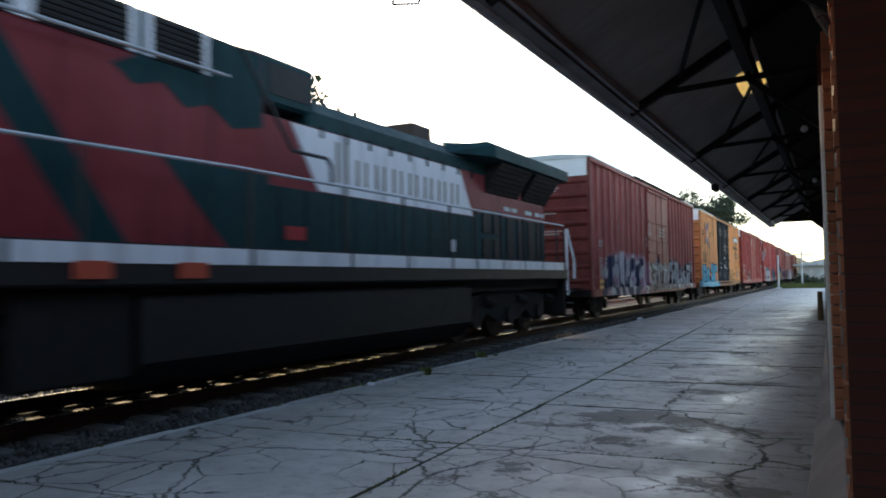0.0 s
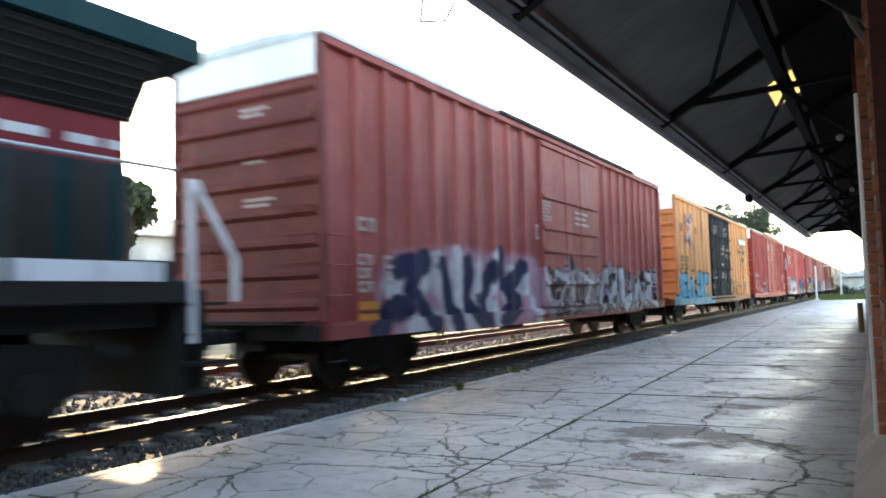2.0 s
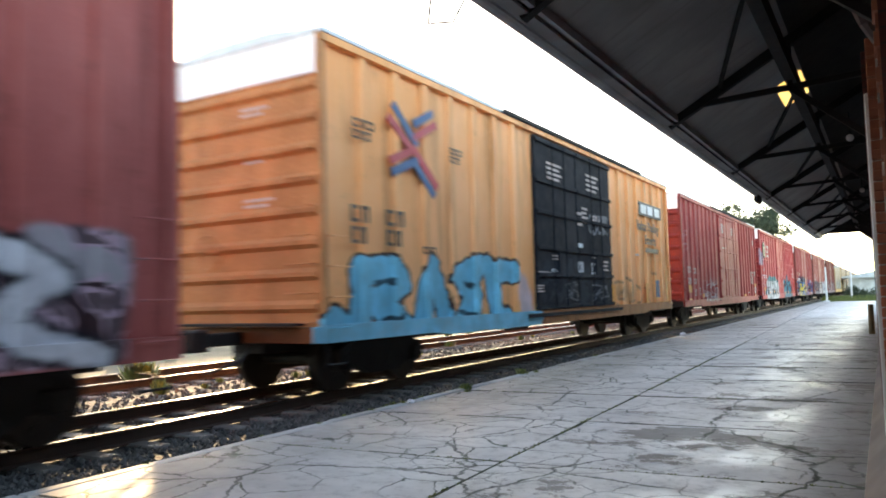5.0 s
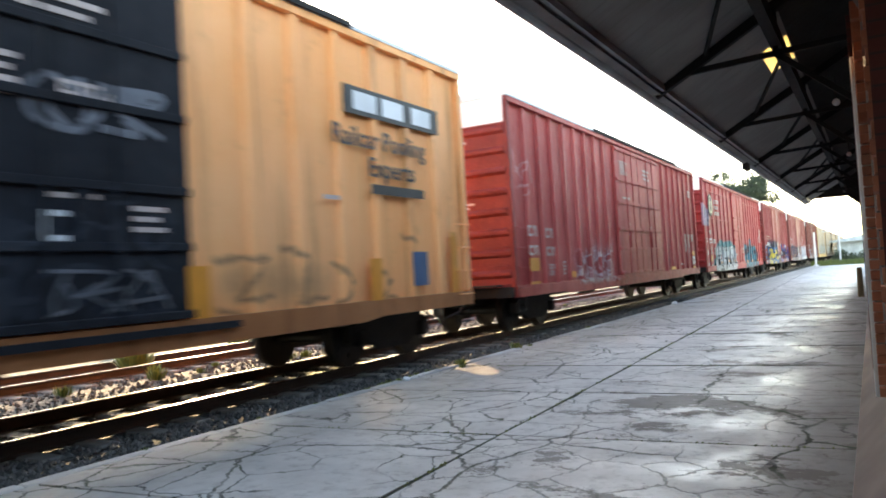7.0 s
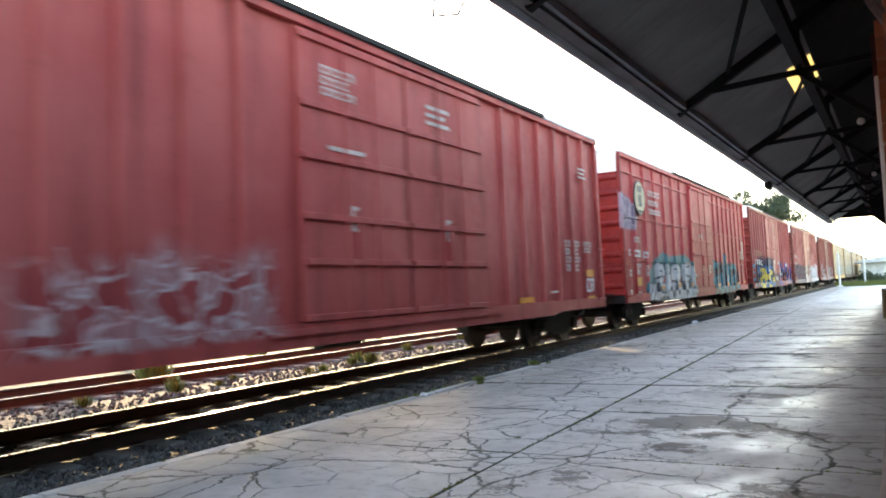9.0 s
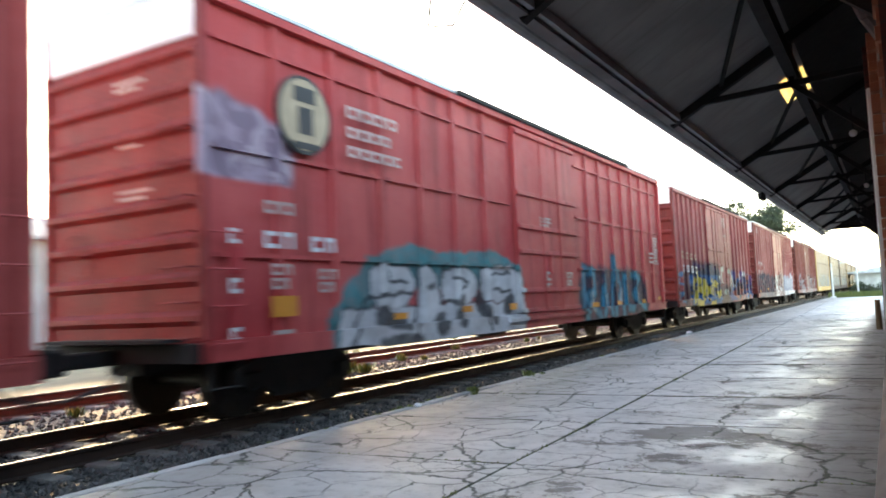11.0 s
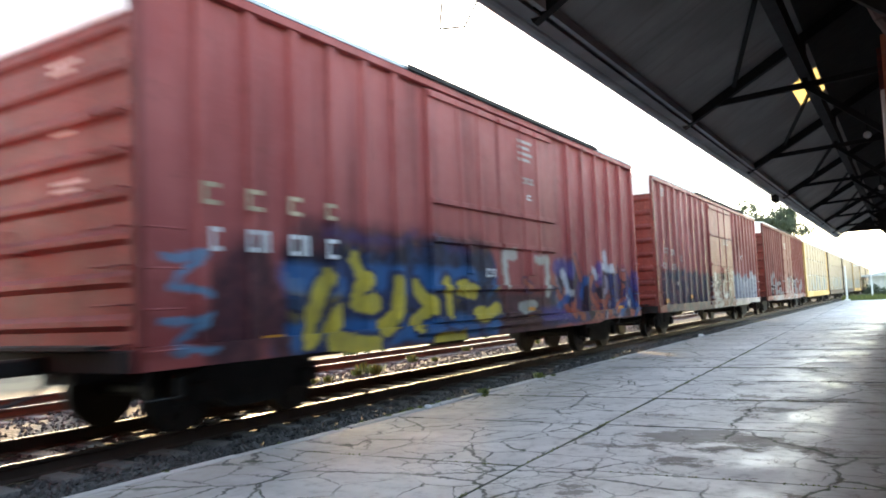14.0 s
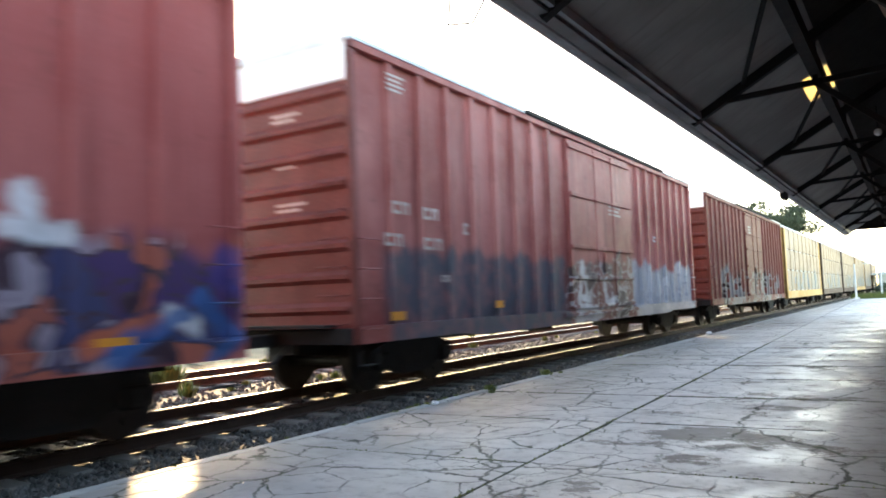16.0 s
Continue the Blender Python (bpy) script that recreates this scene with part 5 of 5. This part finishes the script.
    u, L = -2.6, 22.5
    lo = empty("locomotive", TRACK_X, u, RAIL_Z, "red, green and white diesel freight locomotive with handrails", "locomotive")
    red = car_paint("loco_red", (0.21, 0.024, 0.032), (0.27, 0.045, 0.052), 0.1, rough=0.4)
    grn = car_paint("loco_green", (0.003, 0.033, 0.037), (0.005, 0.048, 0.052), 0.06, rough=0.55)
    wht = car_paint("loco_white", (0.78, 0.78, 0.8), (0.84, 0.84, 0.86), 0.04, rough=0.4)
    dark = plain("loco_vent_black", (0.01, 0.01, 0.012), 0.6)
    M_PLATE = plain("plate_orange_red", (0.62, 0.10, 0.05), 0.5, vary=0.15)
    hx = 0.98
    part("deck", B(-1.5, 1.5, 0.2, L - 0.1, 1.35, 1.60, bevel=0.02), M_BLACK, lo)
    for sx in (-1, 1):
        k = 0
        cuts = [0.4, 3.4, 6.6, 9.8, 12.0, 13.7, 15.4, 16.5, 17.9, 19.2, 20.4, L - 0.4]
        for a, b in zip(cuts, cuts[1:]):
            part("sill_stripe", B(min(sx * 1.5, sx * 1.515), max(sx * 1.5, sx * 1.515), a + 0.05, b - 0.05, 1.58, 1.78), wht, lo, "white stripe along the frame")
        part("sill", B(min(sx * 1.42, sx * 1.5), max(sx * 1.42, sx * 1.5), 0.3, L - 0.3, 1.42, 1.80), M_BLACK, lo)
        # handrail with stanchions
        hr = bmesh.new()
        hz = 2.80
        cyl(hr, (sx * 1.47, 9.6, hz), (sx * 1.47, L - 0.25, hz), 0.022, seg=8)
        cyl(hr, (sx * 1.47, 4.0, hz - 0.1), (sx * 1.47, 9.6, hz), 0.022, seg=8)
        part("handrail", hr, M_GALV, lo, "pale galvanised handrail")
        for a in (5.0, 7.4, 9.8, 11.9, 13.6, 15.35, 16.5, 17.85, 19.2, 20.4, 21.6, L - 0.3):
            part("stanchion", cyl(bmesh.new(), (sx * 1.47, a, 1.5), (sx * 1.47, a, hz), 0.026, seg=8), M_BLACK, lo)
        # white end rails at the steps
        part("step_rail", tube([(sx * 1.46, L + 0.02, 2.72), (sx * 1.46, L + 0.12, 2.55), (sx * 1.46, L + 0.62, 1.85), (sx * 1.46, L + 0.62, 1.35)], 0.042), wht, lo, "white bent step handrail")
        part("step_rail", tube([(sx * 1.46, L - 0.05, 2.72), (sx * 1.46, L - 0.02, 0.9)], 0.042), wht, lo)
        for k in range(4):
            part("step", B(min(sx * 1.05, sx * 1.48), max(sx * 1.05, sx * 1.48), L - 0.1, L + 0.5, 0.32 + 0.33 * k, 0.36 + 0.33 * k), M_UNDER, lo)
        part("step_side", B(min(sx * 1.0, sx * 1.04), max(sx * 1.0, sx * 1.04), L - 0.1, L + 0.55, 0.3, 1.5), M_UNDER, lo)
        # hood lower half, green
        part("hood_door_panel", B(min(sx * hx, sx * (hx + 0.02)), max(sx * hx, sx * (hx + 0.02)), 10.6, 17.6, 1.62, 2.74), grn, lo)
        part("hood_band", prism([(11.85, 2.76), (17.4, 2.76), (16.78, 3.72), (11.2, 3.72)], sx * hx, sx * (hx + 0.022)), wht, lo, "white emblem band on the hood")
        if sx > 0:
            # plain strokes in place of the name on the band
            x0 = hx + 0.022
            for k in range(8):
                yy = 12.3 + 0.58 * k
                for q in (0.0, 0.26):
                    part("emblem_bar", B(x0, x0 + 0.006, yy + q, yy + q + 0.07, 2.95, (3.6 if k == 0 else 3.38)), M_BRASS, lo)
        # door seams on the band and hood
        for k in range(9):
            yy = 11.9 + k * 0.68
            part("hood_latch", B(min(sx * (hx + 0.02), sx * (hx + 0.045)), max(sx * (hx + 0.02), sx * (hx + 0.045)), yy, yy + 0.05, 3.6, 3.78), M_UNDER, lo)
        for k in range(11):
            yy = 10.9 + k * 0.64
            part("door_seam", B(min(sx * (hx + 0.02), sx * (hx + 0.026)), max(sx * (hx + 0.02), sx * (hx + 0.026)), yy, yy + 0.018, 1.64, 2.72), M_UNDER, lo)
        # radiator cab: grilles and rear doors
        for a, b in ((17.9, 18.35), (18.5, 18.95), (19.3, 19.75), (20.0, 20.5), (20.7, 21.15), (21.35, 21.75)):
            for z0, z1 in (((1.72, 2.3), (2.42, 2.95)) if a < 19 else ((1.75, 2.85),)):
                part("vent_door", B(min(sx * hx, sx * (hx + 0.03)), max(sx * hx, sx * (hx + 0.03)), a, b, z0, z1, bevel=0.01), dark, lo, "dark hood door with louvres")
        for a, b in ((18.1, 20.05), (20.35, 22.1)):
            screen = part("radiator_grille", loft([(sx * (hx - 0.01), 3.34), (sx * 1.42, 4.02), (sx * (hx - 0.01), 4.02)], a, b), dark, lo, "black sloping radiator intake screen")
            for k in range(7):
                f = (k + 0.5) / 7
                xx, zz = hx + (1.42 - hx) * f, 3.34 + 0.68 * f
                part("slat", cyl(bmesh.new(), (sx * (xx + 0.006), a + 0.04, zz - 0.006), (sx * (xx + 0.006), b - 0.04, zz - 0.006), 0.016, seg=6), M_UNDER, screen)
        # upper louvres of the front body, with pale strips between
        for a, b in ((4.6, 5.6), (5.9, 6.9), (7.15, 8.25), (8.6, 9.35)):
            lv = part("louvre", B(min(sx * (hx + 0.1), sx * (hx + 0.13)), max(sx * (hx + 0.1), sx * (hx + 0.13)), a, b, 3.98, 4.5), dark, lo, "black louvred intake")
            for k in range(7):
                part("slat", B(min(sx * (hx + 0.13), sx * (hx + 0.15)), max(sx * (hx + 0.13), sx * (hx + 0.15)), a, b, 4.0 + 0.07 * k, 4.03 + 0.07 * k), M_UNDER, lv)
            part("pale_strip", B(min(sx * (hx + 0.1), sx * (hx + 0.135)), max(sx * (hx + 0.1), sx * (hx + 0.135)), b + 0.02, b + 0.11, 3.98, 4.5), wht, lo)
            part("pale_strip", B(min(sx * (hx + 0.1), sx * (hx + 0.135)), max(sx * (hx + 0.1), sx * (hx + 0.135)), a - 0.11, a - 0.02, 3.98, 4.5), wht, lo)
        part("body_rail", cyl(bmesh.new(), (sx * 1.3, 4.0, 3.92), (sx * 1.3, 9.6, 3.98), 0.025, seg=8), M_GALV, lo)
        part("body_pipe", tube([(sx * 1.3, 9.75, 4.5), (sx * 1.35, 10.8, 3.2), (sx * 1.35, 11.6, 3.2), (sx * 1.35, 11.7, 3.1), (sx * 1.35, 11.7, 2.8)], 0.028), M_BLACK, lo)
        part("green_flash", prism([(8.75, 2.85), (10.6, 2.85), (10.6, 1.63), (10.0, 1.63)], sx * (hx + 0.1), sx * (hx + 0.106)), grn, lo)
        part("green_flash", prism([(6.2, 3.9), (6.75, 3.9), (8.4, 1.63), (7.85, 1.63)], sx * (hx + 0.1), sx * (hx + 0.106)), grn, lo)
        part("green_flash", prism([(8.05, 3.80), (8.35, 3.62), (8.75, 3.74), (9.1, 3.5), (9.5, 3.62), (9.9, 3.38), (10.48, 3.5), (10.48, 4.49), (8.3, 4.49), (8.35, 3.95)], sx * (hx + 0.1), sx * (hx + 0.106)), grn, lo)
        for a in (5.6, 7.3, 8.6):
            part("red_plate", B(min(sx * 1.5, sx * 1.53), max(sx * 1.5, sx * 1.53), a, a + 0.42, 1.42, 1.6), M_PLATE, lo, "orange-red warning plate")
        part("warning_label", B(min(sx * (hx + 0.02), sx * (hx + 0.03)), max(sx * (hx + 0.02), sx * (hx + 0.03)), 11.05, 11.5, 1.98, 2.18), M_RED, lo)
        part("small_plate", B(min(sx * (hx + 0.02), sx * (hx + 0.03)), max(sx * (hx + 0.02), sx * (hx + 0.03)), 16.3, 16.5, 1.95, 2.2), M_WHITE, lo)
        for a, w in ((19.2, 0.35), (19.7, 0.3), (20.6, 0.45), (21.3, 0.35), (21.75, 0.25)):
            part("stencil_bar", B(min(sx * hx, sx * (hx + 0.008)), max(sx * hx, sx * (hx + 0.008)), a, a + w, 3.02, 3.12), M_WHITE, lo)
        # truck frames, three axles each
        for cy in (4.2, 18.9):
            prof = [(cy - 2.5, 0.95), (cy - 2.5, 0.5), (cy - 2.1, 0.38), (cy - 1.5, 0.38), (cy - 1.2, 0.62), (cy - 0.6, 0.4), (cy + 0.6, 0.4), (cy + 1.2, 0.62), (cy + 1.5, 0.38), (cy + 2.1, 0.38), (cy + 2.5, 0.5), (cy + 2.5, 0.95), (cy + 1.0, 1.08), (cy - 1.0, 1.08)]
            part("truck_frame", prism(prof, sx * 1.0, sx * 1.15), M_UNDER, lo)
            for q in (-1.95, 0, 1.95):
                part("axle_box", cyl(bmesh.new(), (sx * 1.1, cy + q, 0.53), (sx * 1.25, cy + q, 0.53), 0.2, seg=14), M_UNDER, lo)
                part("brake_cylinder", cyl(bmesh.new(), (sx * 1.12, cy + q + 0.6, 0.9), (sx * 1.2, cy + q + 1.0, 0.82), 0.1, seg=10), M_UNDER, lo)
    for cy in (4.2, 18.9):
        t = part("truck", B(-0.6, 0.6, cy - 2.3, cy + 2.3, 0.6, 1.3), M_UNDER, lo)
        for q in (-1.95, 0, 1.95):
            wheelset(t, cy + q, 0.53)
    # fuel tank
    tank = loft([(-1.38, 1.18), (-1.38, 0.5), (-1.1, 0.2), (1.1, 0.2), (1.38, 0.5), (1.38, 1.18), (1.3, 1.26), (-1.3, 1.26)], 8.2, 16.45)
    part("fuel_tank", tank, plain("tank_grime", (0.01, 0.01, 0.011), 0.65), lo, "long dark fuel tank")
    # invented box that blackens the brightly lit space ahead of the tank
    part("dark_filler_box", B(-1.32, 1.32, 6.8, 8.15, 0.35, 1.3, bevel=0.03), M_UNDER, lo)
    # fills the gap under the deck so that no sunlit ground shows through
    part("underframe", B(-1.25, 1.25, 1.0, L - 0.3, 1.1, 1.4), M_UNDER, lo)
    part("frame_pipe", tube([(1.3, 7.0, 1.38), (1.3, 16.4, 1.38)], 0.05), M_UNDER, lo)
    # hood
    part("hood", loft([(-hx, 1.6), (hx, 1.6), (hx, 3.74), (-hx, 3.74)], 10.5, L - 0.5), red, lo, "red engine hood side")
    part("hood_top", loft([(-hx - 0.012, 3.74), (hx + 0.012, 3.74), (hx + 0.012, 3.98), (0.8, 4.2), (0.45, 4.3), (-0.45, 4.3), (-0.8, 4.2), (-hx - 0.012, 3.98)], 11.6, 18.2), grn, lo, "dark green rounded hood roof")
    part("hood_rear_green", B(-hx - 0.004, hx + 0.004, 17.6, L - 0.49, 1.61, 2.86), grn, lo)
    part("front_body", loft([(-hx - 0.1, 1.6), (hx + 0.1, 1.6), (hx + 0.1, 4.5), (0.7, 4.66), (-0.7, 4.66), (-hx - 0.1, 4.5)], 3.9, 10.5), red, lo, "red equipment body")
    part("front_roof", loft([(-hx - 0.11, 4.5), (hx + 0.11, 4.5), (0.7, 4.68), (-0.7, 4.68)], 3.9, 10.5), grn, lo)
    part("brake_box", B(-hx - 0.02, hx + 0.02, 10.3, 11.8, 3.9, 4.6, bevel=0.05), grn, lo, "dark green blower box")
    part("brake_grille", B(hx + 0.02, hx + 0.03, 10.7, 11.65, 4.05, 4.5), dark, lo)
    part("exhaust_duct", B(-0.35, 0.35, 15.9, 16.75, 4.25, 4.66, bevel=0.03), M_RAIL, lo, "rusty exhaust stack")
    for a in (12.6, 13.1, 13.6):
        part("roof_fitting", cyl(bmesh.new(), (0.5, a, 4.2), (0.5, a, 4.38), 0.06, seg=8), M_BLACK, lo)
    # radiator wings
    wing = loft([(-1.5, 4.05), (-1.0, 3.98), (1.0, 3.98), (1.5, 4.05), (1.5, 4.32), (1.3, 4.42), (-1.3, 4.42), (-1.5, 4.32)], 17.5, L + 0.1)
    for v in wing.verts:
        if v.co.y < 18 and abs(v.co.x) > 1.2:
            v.co.y += 0.05
    part("radiator_wing", wing, grn, lo, "dark green overhanging radiator roof")
    bm = bmesh.new()
    va = [bm.verts.new(q) for q in ((hx, 16.3, 4.02), (hx, 17.5, 3.98), (1.5, 17.5, 4.05), (1.5, 17.5, 4.32), (0.8, 16.3, 4.25))]
    bm.faces.new((va[0], va[1], va[2])), bm.faces.new((va[0], va[2], va[3], va[4]))
    part("wing_fairing", bm, grn, lo)
    # cab and nose
    part("cab", loft([(-1.5, 1.6), (1.5, 1.6), (1.5, 4.1), (1.2, 4.6), (-1.2, 4.6), (-1.5, 4.1)], 1.6, 3.9), red, lo, "red driver's cab")
    for sx in (-1, 1):
        for a in (2.0, 2.95):
            part("cab_window", B(min(sx * 1.49, sx * 1.51), max(sx * 1.49, sx * 1.51), a, a + 0.75, 3.0, 3.75), dark, lo)
    part("nose", loft([(-0.9, 1.6), (0.9, 1.6), (0.9, 2.9), (0.6, 3.2), (-0.6, 3.2), (-0.9, 2.9)], 0.4, 1.6), red, lo)
    part("pilot", B(-1.4, 1.4, 0.0, 0.3, 0.3, 1.6, bevel=0.04), M_UNDER, lo)
    part("rear_pilot", B(-1.4, 1.4, L - 0.2, L - 0.05, 0.35, 1.6), M_UNDER, lo)
    coupler(lo, 0, -1), coupler(lo, L, 1)
    TRAIN.append((lo, u))


locomotive()


# ---- greenery and far things ----
def leaf_cloud(rng, centres, count, size):
    verts, faces = [], []
    for c, r in centres:
        for _ in range(count):
            d = Vector((rng.gauss(0, 1), rng.gauss(0, 1), rng.gauss(0, 0.7)))
            p = Vector(c) + d.normalized() * r * rng.uniform(0.35, 1.0)
            a = Vector((rng.gauss(0, 1), rng.gauss(0, 1), rng.gauss(0, 1))).normalized()
            b = a.orthogonal().normalized()
            s = size * rng.uniform(0.6, 1.3)
            k = len(verts)
            verts += [p - a * s, p + b * s * 0.4, p + a * s, p - b * s * 0.4]
            faces.append((k, k + 1, k + 2, k + 3))
    return verts, faces


def tree(x, y, h, spread, seed, label, leaves=320):
    rng = random.Random(seed)
    t = empty("tree", x, y, -0.25, label, "tree")
    bm = bmesh.new()
    cyl(bm, (0, 0, 0), (0.1, 0.1, h * 0.55), 0.28, 0.16, 10)
    tips = []
    for k in range(9):
        a = rng.uniform(0, 6.3)
        z0 = h * rng.uniform(0.4, 0.6)
        e = Vector((math.cos(a) * spread * rng.uniform(0.4, 1), math.sin(a) * spread * rng.uniform(0.4, 1), h * rng.uniform(0.62, 0.97)))
        cyl(bm, (0.08, 0.08, z0), e, 0.10, 0.03, 7)
        tips.append((e, spread * rng.uniform(0.25, 0.45)))
        m = Vector((0.08, 0.08, z0)).lerp(e, 0.6) + Vector((rng.uniform(-1, 1), rng.uniform(-1, 1), rng.uniform(0, 1))) * spread * 0.4
        tips.append((m, spread * rng.uniform(0.2, 0.35)))
    part("trunk", bm, M_BARK, t)
    v, f = leaf_cloud(rng, tips, leaves, 0.32 if h > 15 else 0.2)
    me = bpy.data.meshes.new("crown")
    me.from_pydata(v, [], f)
    part("crown", me, M_LEAF, t)


tree(-21.6, 150, 18.0, 6.5, 1, "tall sparse leafy tree far behind the tracks", 420)
tree(-20.6, 15.2, 6.2, 1.2, 3, "slim leafy young tree beyond the second track", 120)
tree(-24.5, 31, 13.3, 1.7, 2, "thin tree with a sparse top behind the train", 45)


def bushes(name, label, spots, seed):
    rng = random.Random(seed)
    cs = []
    for x, y, h in spots:
        for _ in range(5):
            cs.append((Vector((x + rng.uniform(-2.5, 2.5), y + rng.uniform(-3, 3), h * rng.uniform(0.15, 0.8))), h * rng.uniform(0.25, 0.42)))
    v, f = leaf_cloud(rng, cs, 75, 0.5)
    me = bpy.data.meshes.new(name)
    me.from_pydata(v, [], f)
    tagged(part(name, me, M_LEAF), label, "bushes", kind="stuff")


rngb = random.Random(4)
bushes("far_bushes", "dark belt of bushes and small trees behind the yard", [(-46 + rngb.uniform(-5, 3), -60 + 5.0 * k, rngb.uniform(2.6, 4.6)) for k in range(58)], 6)
# unseen bushes behind the camera, added to dim the wagon ends
bushes("sky_block_bushes", "added unseen belt of bushes that blocks low sky light", [(x, -75 + rngb.uniform(-4, 4), rngb.uniform(4, 7)) for x in (-44, -38.5, -33, -27.5, -22, 4, 9.5)], 7)


def weed(x, y, s, seed, lush=1.0):
    rng = random.Random(seed)
    w = empty("weed", x, y, -0.03, "small clump of green weeds between the stones", "weed", "weeds")
    verts, faces = [], []
    for _ in range(int(70 * lush)):
        a = rng.uniform(0, 6.3)
        r = s * rng.uniform(0.1, 1)
        p = Vector((math.cos(a) * r * 0.6, math.sin(a) * r * 0.6, 0))
        tip = p + Vector((math.cos(a) * r * 0.5, math.sin(a) * r * 0.5, s * rng.uniform(0.5, 1.1)))
        q = Vector((-math.sin(a), math.cos(a), 0)) * s * 0.1
        k = len(verts)
        verts += [p, p.lerp(tip, 0.6) + q, tip, p.lerp(tip, 0.6) - q]
        faces.append((k, k + 1, k + 2, k + 3))
    me = bpy.data.meshes.new("leaves")
    me.from_pydata(verts, [], faces)
    part("leaves", me, M_WEED, w)


rngw = random.Random(11)
weed(-12.85, 9.75, 0.42, 50, 3.0)
for k in range(34):
    weed(rngw.choice((-10.5, -11.4, -13.9, -14.6)) + rngw.uniform(-0.4, 0.4), rngw.uniform(3, 30), rngw.uniform(0.1, 0.28), 60 + k)
for x, y, s in ((-6.02, 10.8, 0.13), (-6.1, 13.2, 0.15), (-6.1, 8.3, 0.06), (-6.12, 17.5, 0.08), (-6.1, 7.2, 0.05), (-5.85, 10.55, 0.07), (-6.0, 13.6, 0.08)):
    weed(x, y, s, int(y * 10))


for k in range(22):
    weed(-6.12 + rngw.uniform(-0.06, 0.03), rngw.uniform(7.4, 10.2) if k < 15 else rngw.uniform(4.5, 20), rngw.uniform(0.03, 0.075), 120 + k)


def litter():
    for x, y, s in ((-6.0, 9.12, 0.05), (-6.13, 26.6, 0.1)):
        bm = bmesh.new()
        bmesh.ops.create_icosphere(bm, subdivisions=2, radius=s)
        for v in bm.verts:
            v.co += v.co.normalized() * s * 0.6 * noise.noise(v.co * 22)
            v.co.z = v.co.z * 0.6 + s * 0.5
        ob = part("paper_scrap", bm, M_WHITE)
        ob.location = (x, y, 0.0)
        tagged(ob, "crumpled white paper scrap on the platform edge", "litter")


litter()


def far_posts():
    for x, y, h, bar in ((-5.7, 95, 4.1, 0), (-3.5, 104, 4.8, 1)):
        p = empty("signal_post", x, y, -0.22, "white painted post at the far platform end", "post")
        part("pole", cyl(bmesh.new(), (0, 0, 0), (0, 0, h), 0.11, 0.09, 12), M_WHITE, p)
        part("foot", B(-0.3, 0.3, -0.3, 0.3, 0, 0.35, bevel=0.03), M_WHITE, p)
        if bar:
            part("cross_arm", B(-1.8, 1.5, -0.06, 0.06, h - 0.55, h - 0.42), M_GALV, p)
    b = empty("bollard", -0.42, 27.5, 0, "short brown wooden bollard beside the wall", "bollard")
    part("stump", cyl(bmesh.new(), (0, 0, 0), (0, 0, 0.95), 0.09, 0.08, 10), plain("bollard_wood", (0.2, 0.13, 0.06), 0.8), b)
    rg = random.Random(77)
    verts, faces = [], []
    for _ in range(5000):
        x, y = rg.uniform(-6.3, 9.0), rg.uniform(96.3, 99.5)
        hh = rg.uniform(0.3, 0.75)
        k = len(verts)
        verts += [(x, y, -0.25), (x + 0.05, y, -0.25), (x + rg.uniform(-0.15, 0.15), y, hh)]
        faces.append((k, k + 1, k + 2))
    gm = bpy.data.meshes.new("grass_bank")
    gm.from_pydata(verts, [], faces)
    tagged(part("grass_bank", gm, M_WEED), "rough green grass past the platform end", "grass", kind="stuff")
    wh = empty("warehouse", -46, 33, -0.22, "plain far warehouse behind the tracks", "warehouse")
    part("wall", B(-5, 5, -14, 14, 0, 6.2), M_PLASTER, wh)
    part("roof", loft([(-5.6, 6.2), (5.6, 6.2), (5.6, 6.4), (0, 8.2), (-5.6, 6.4)], -14.6, 14.6), M_GALV, wh, "pitched grey sheet roof")
    for k in range(5):
        part("window", B(5.0, 5.06, -12 + 5.2 * k, -9.6 + 5.2 * k, 3.2, 4.6), M_BLACK, wh)
    # low shed roof and hedge past the platform
    s = empty("shed", 3.5, 150, -0.22, "low far shed with a blue-grey sheet roof", "shed")
    part("wall", B(-9, 9, 0, 10, 0, 3.4), M_PLASTER, s)
    part("roof", loft([(-10, 3.4), (10, 3.4), (10, 3.6), (0, 5.4), (-10, 3.6)], -1, 11), M_GALV, s)
    h = empty("hedge", -1.0, 118, -0.22, "dark green far hedge beyond the platform", "hedge")
    rng = random.Random(8)
    v, f = leaf_cloud(rng, [(Vector((rng.uniform(-4, 6), rng.uniform(-1, 1), rng.uniform(0.3, 1.4))), 0.9) for _ in range(26)], 120, 0.2)
    me = bpy.data.meshes.new("foliage")
    me.from_pydata(v, [], f)
    part("foliage", me, M_LEAF, h)


far_posts()


# ---- what moves ----
def run(t):
    """Metres that the train has come since 0 s."""
    return 7.0315 * t + 0.0161 * t * t


def motions():
    for car, u in TRAIN:
        walk(car, [(t, pose(TRACK_X, u - run(t), RAIL_Z)) for t in (0, 2, 4, 6, 8, 10, 12, 14, 16)])
    for w, r in WHEELS:
        rows = []
        for k in range(241):
            t = k / 15
            rows.append((t, Matrix.Translation(w.location) @ Matrix.Rotation(run(t) / r, 4, "X")))
        walk(w, rows)


motions()
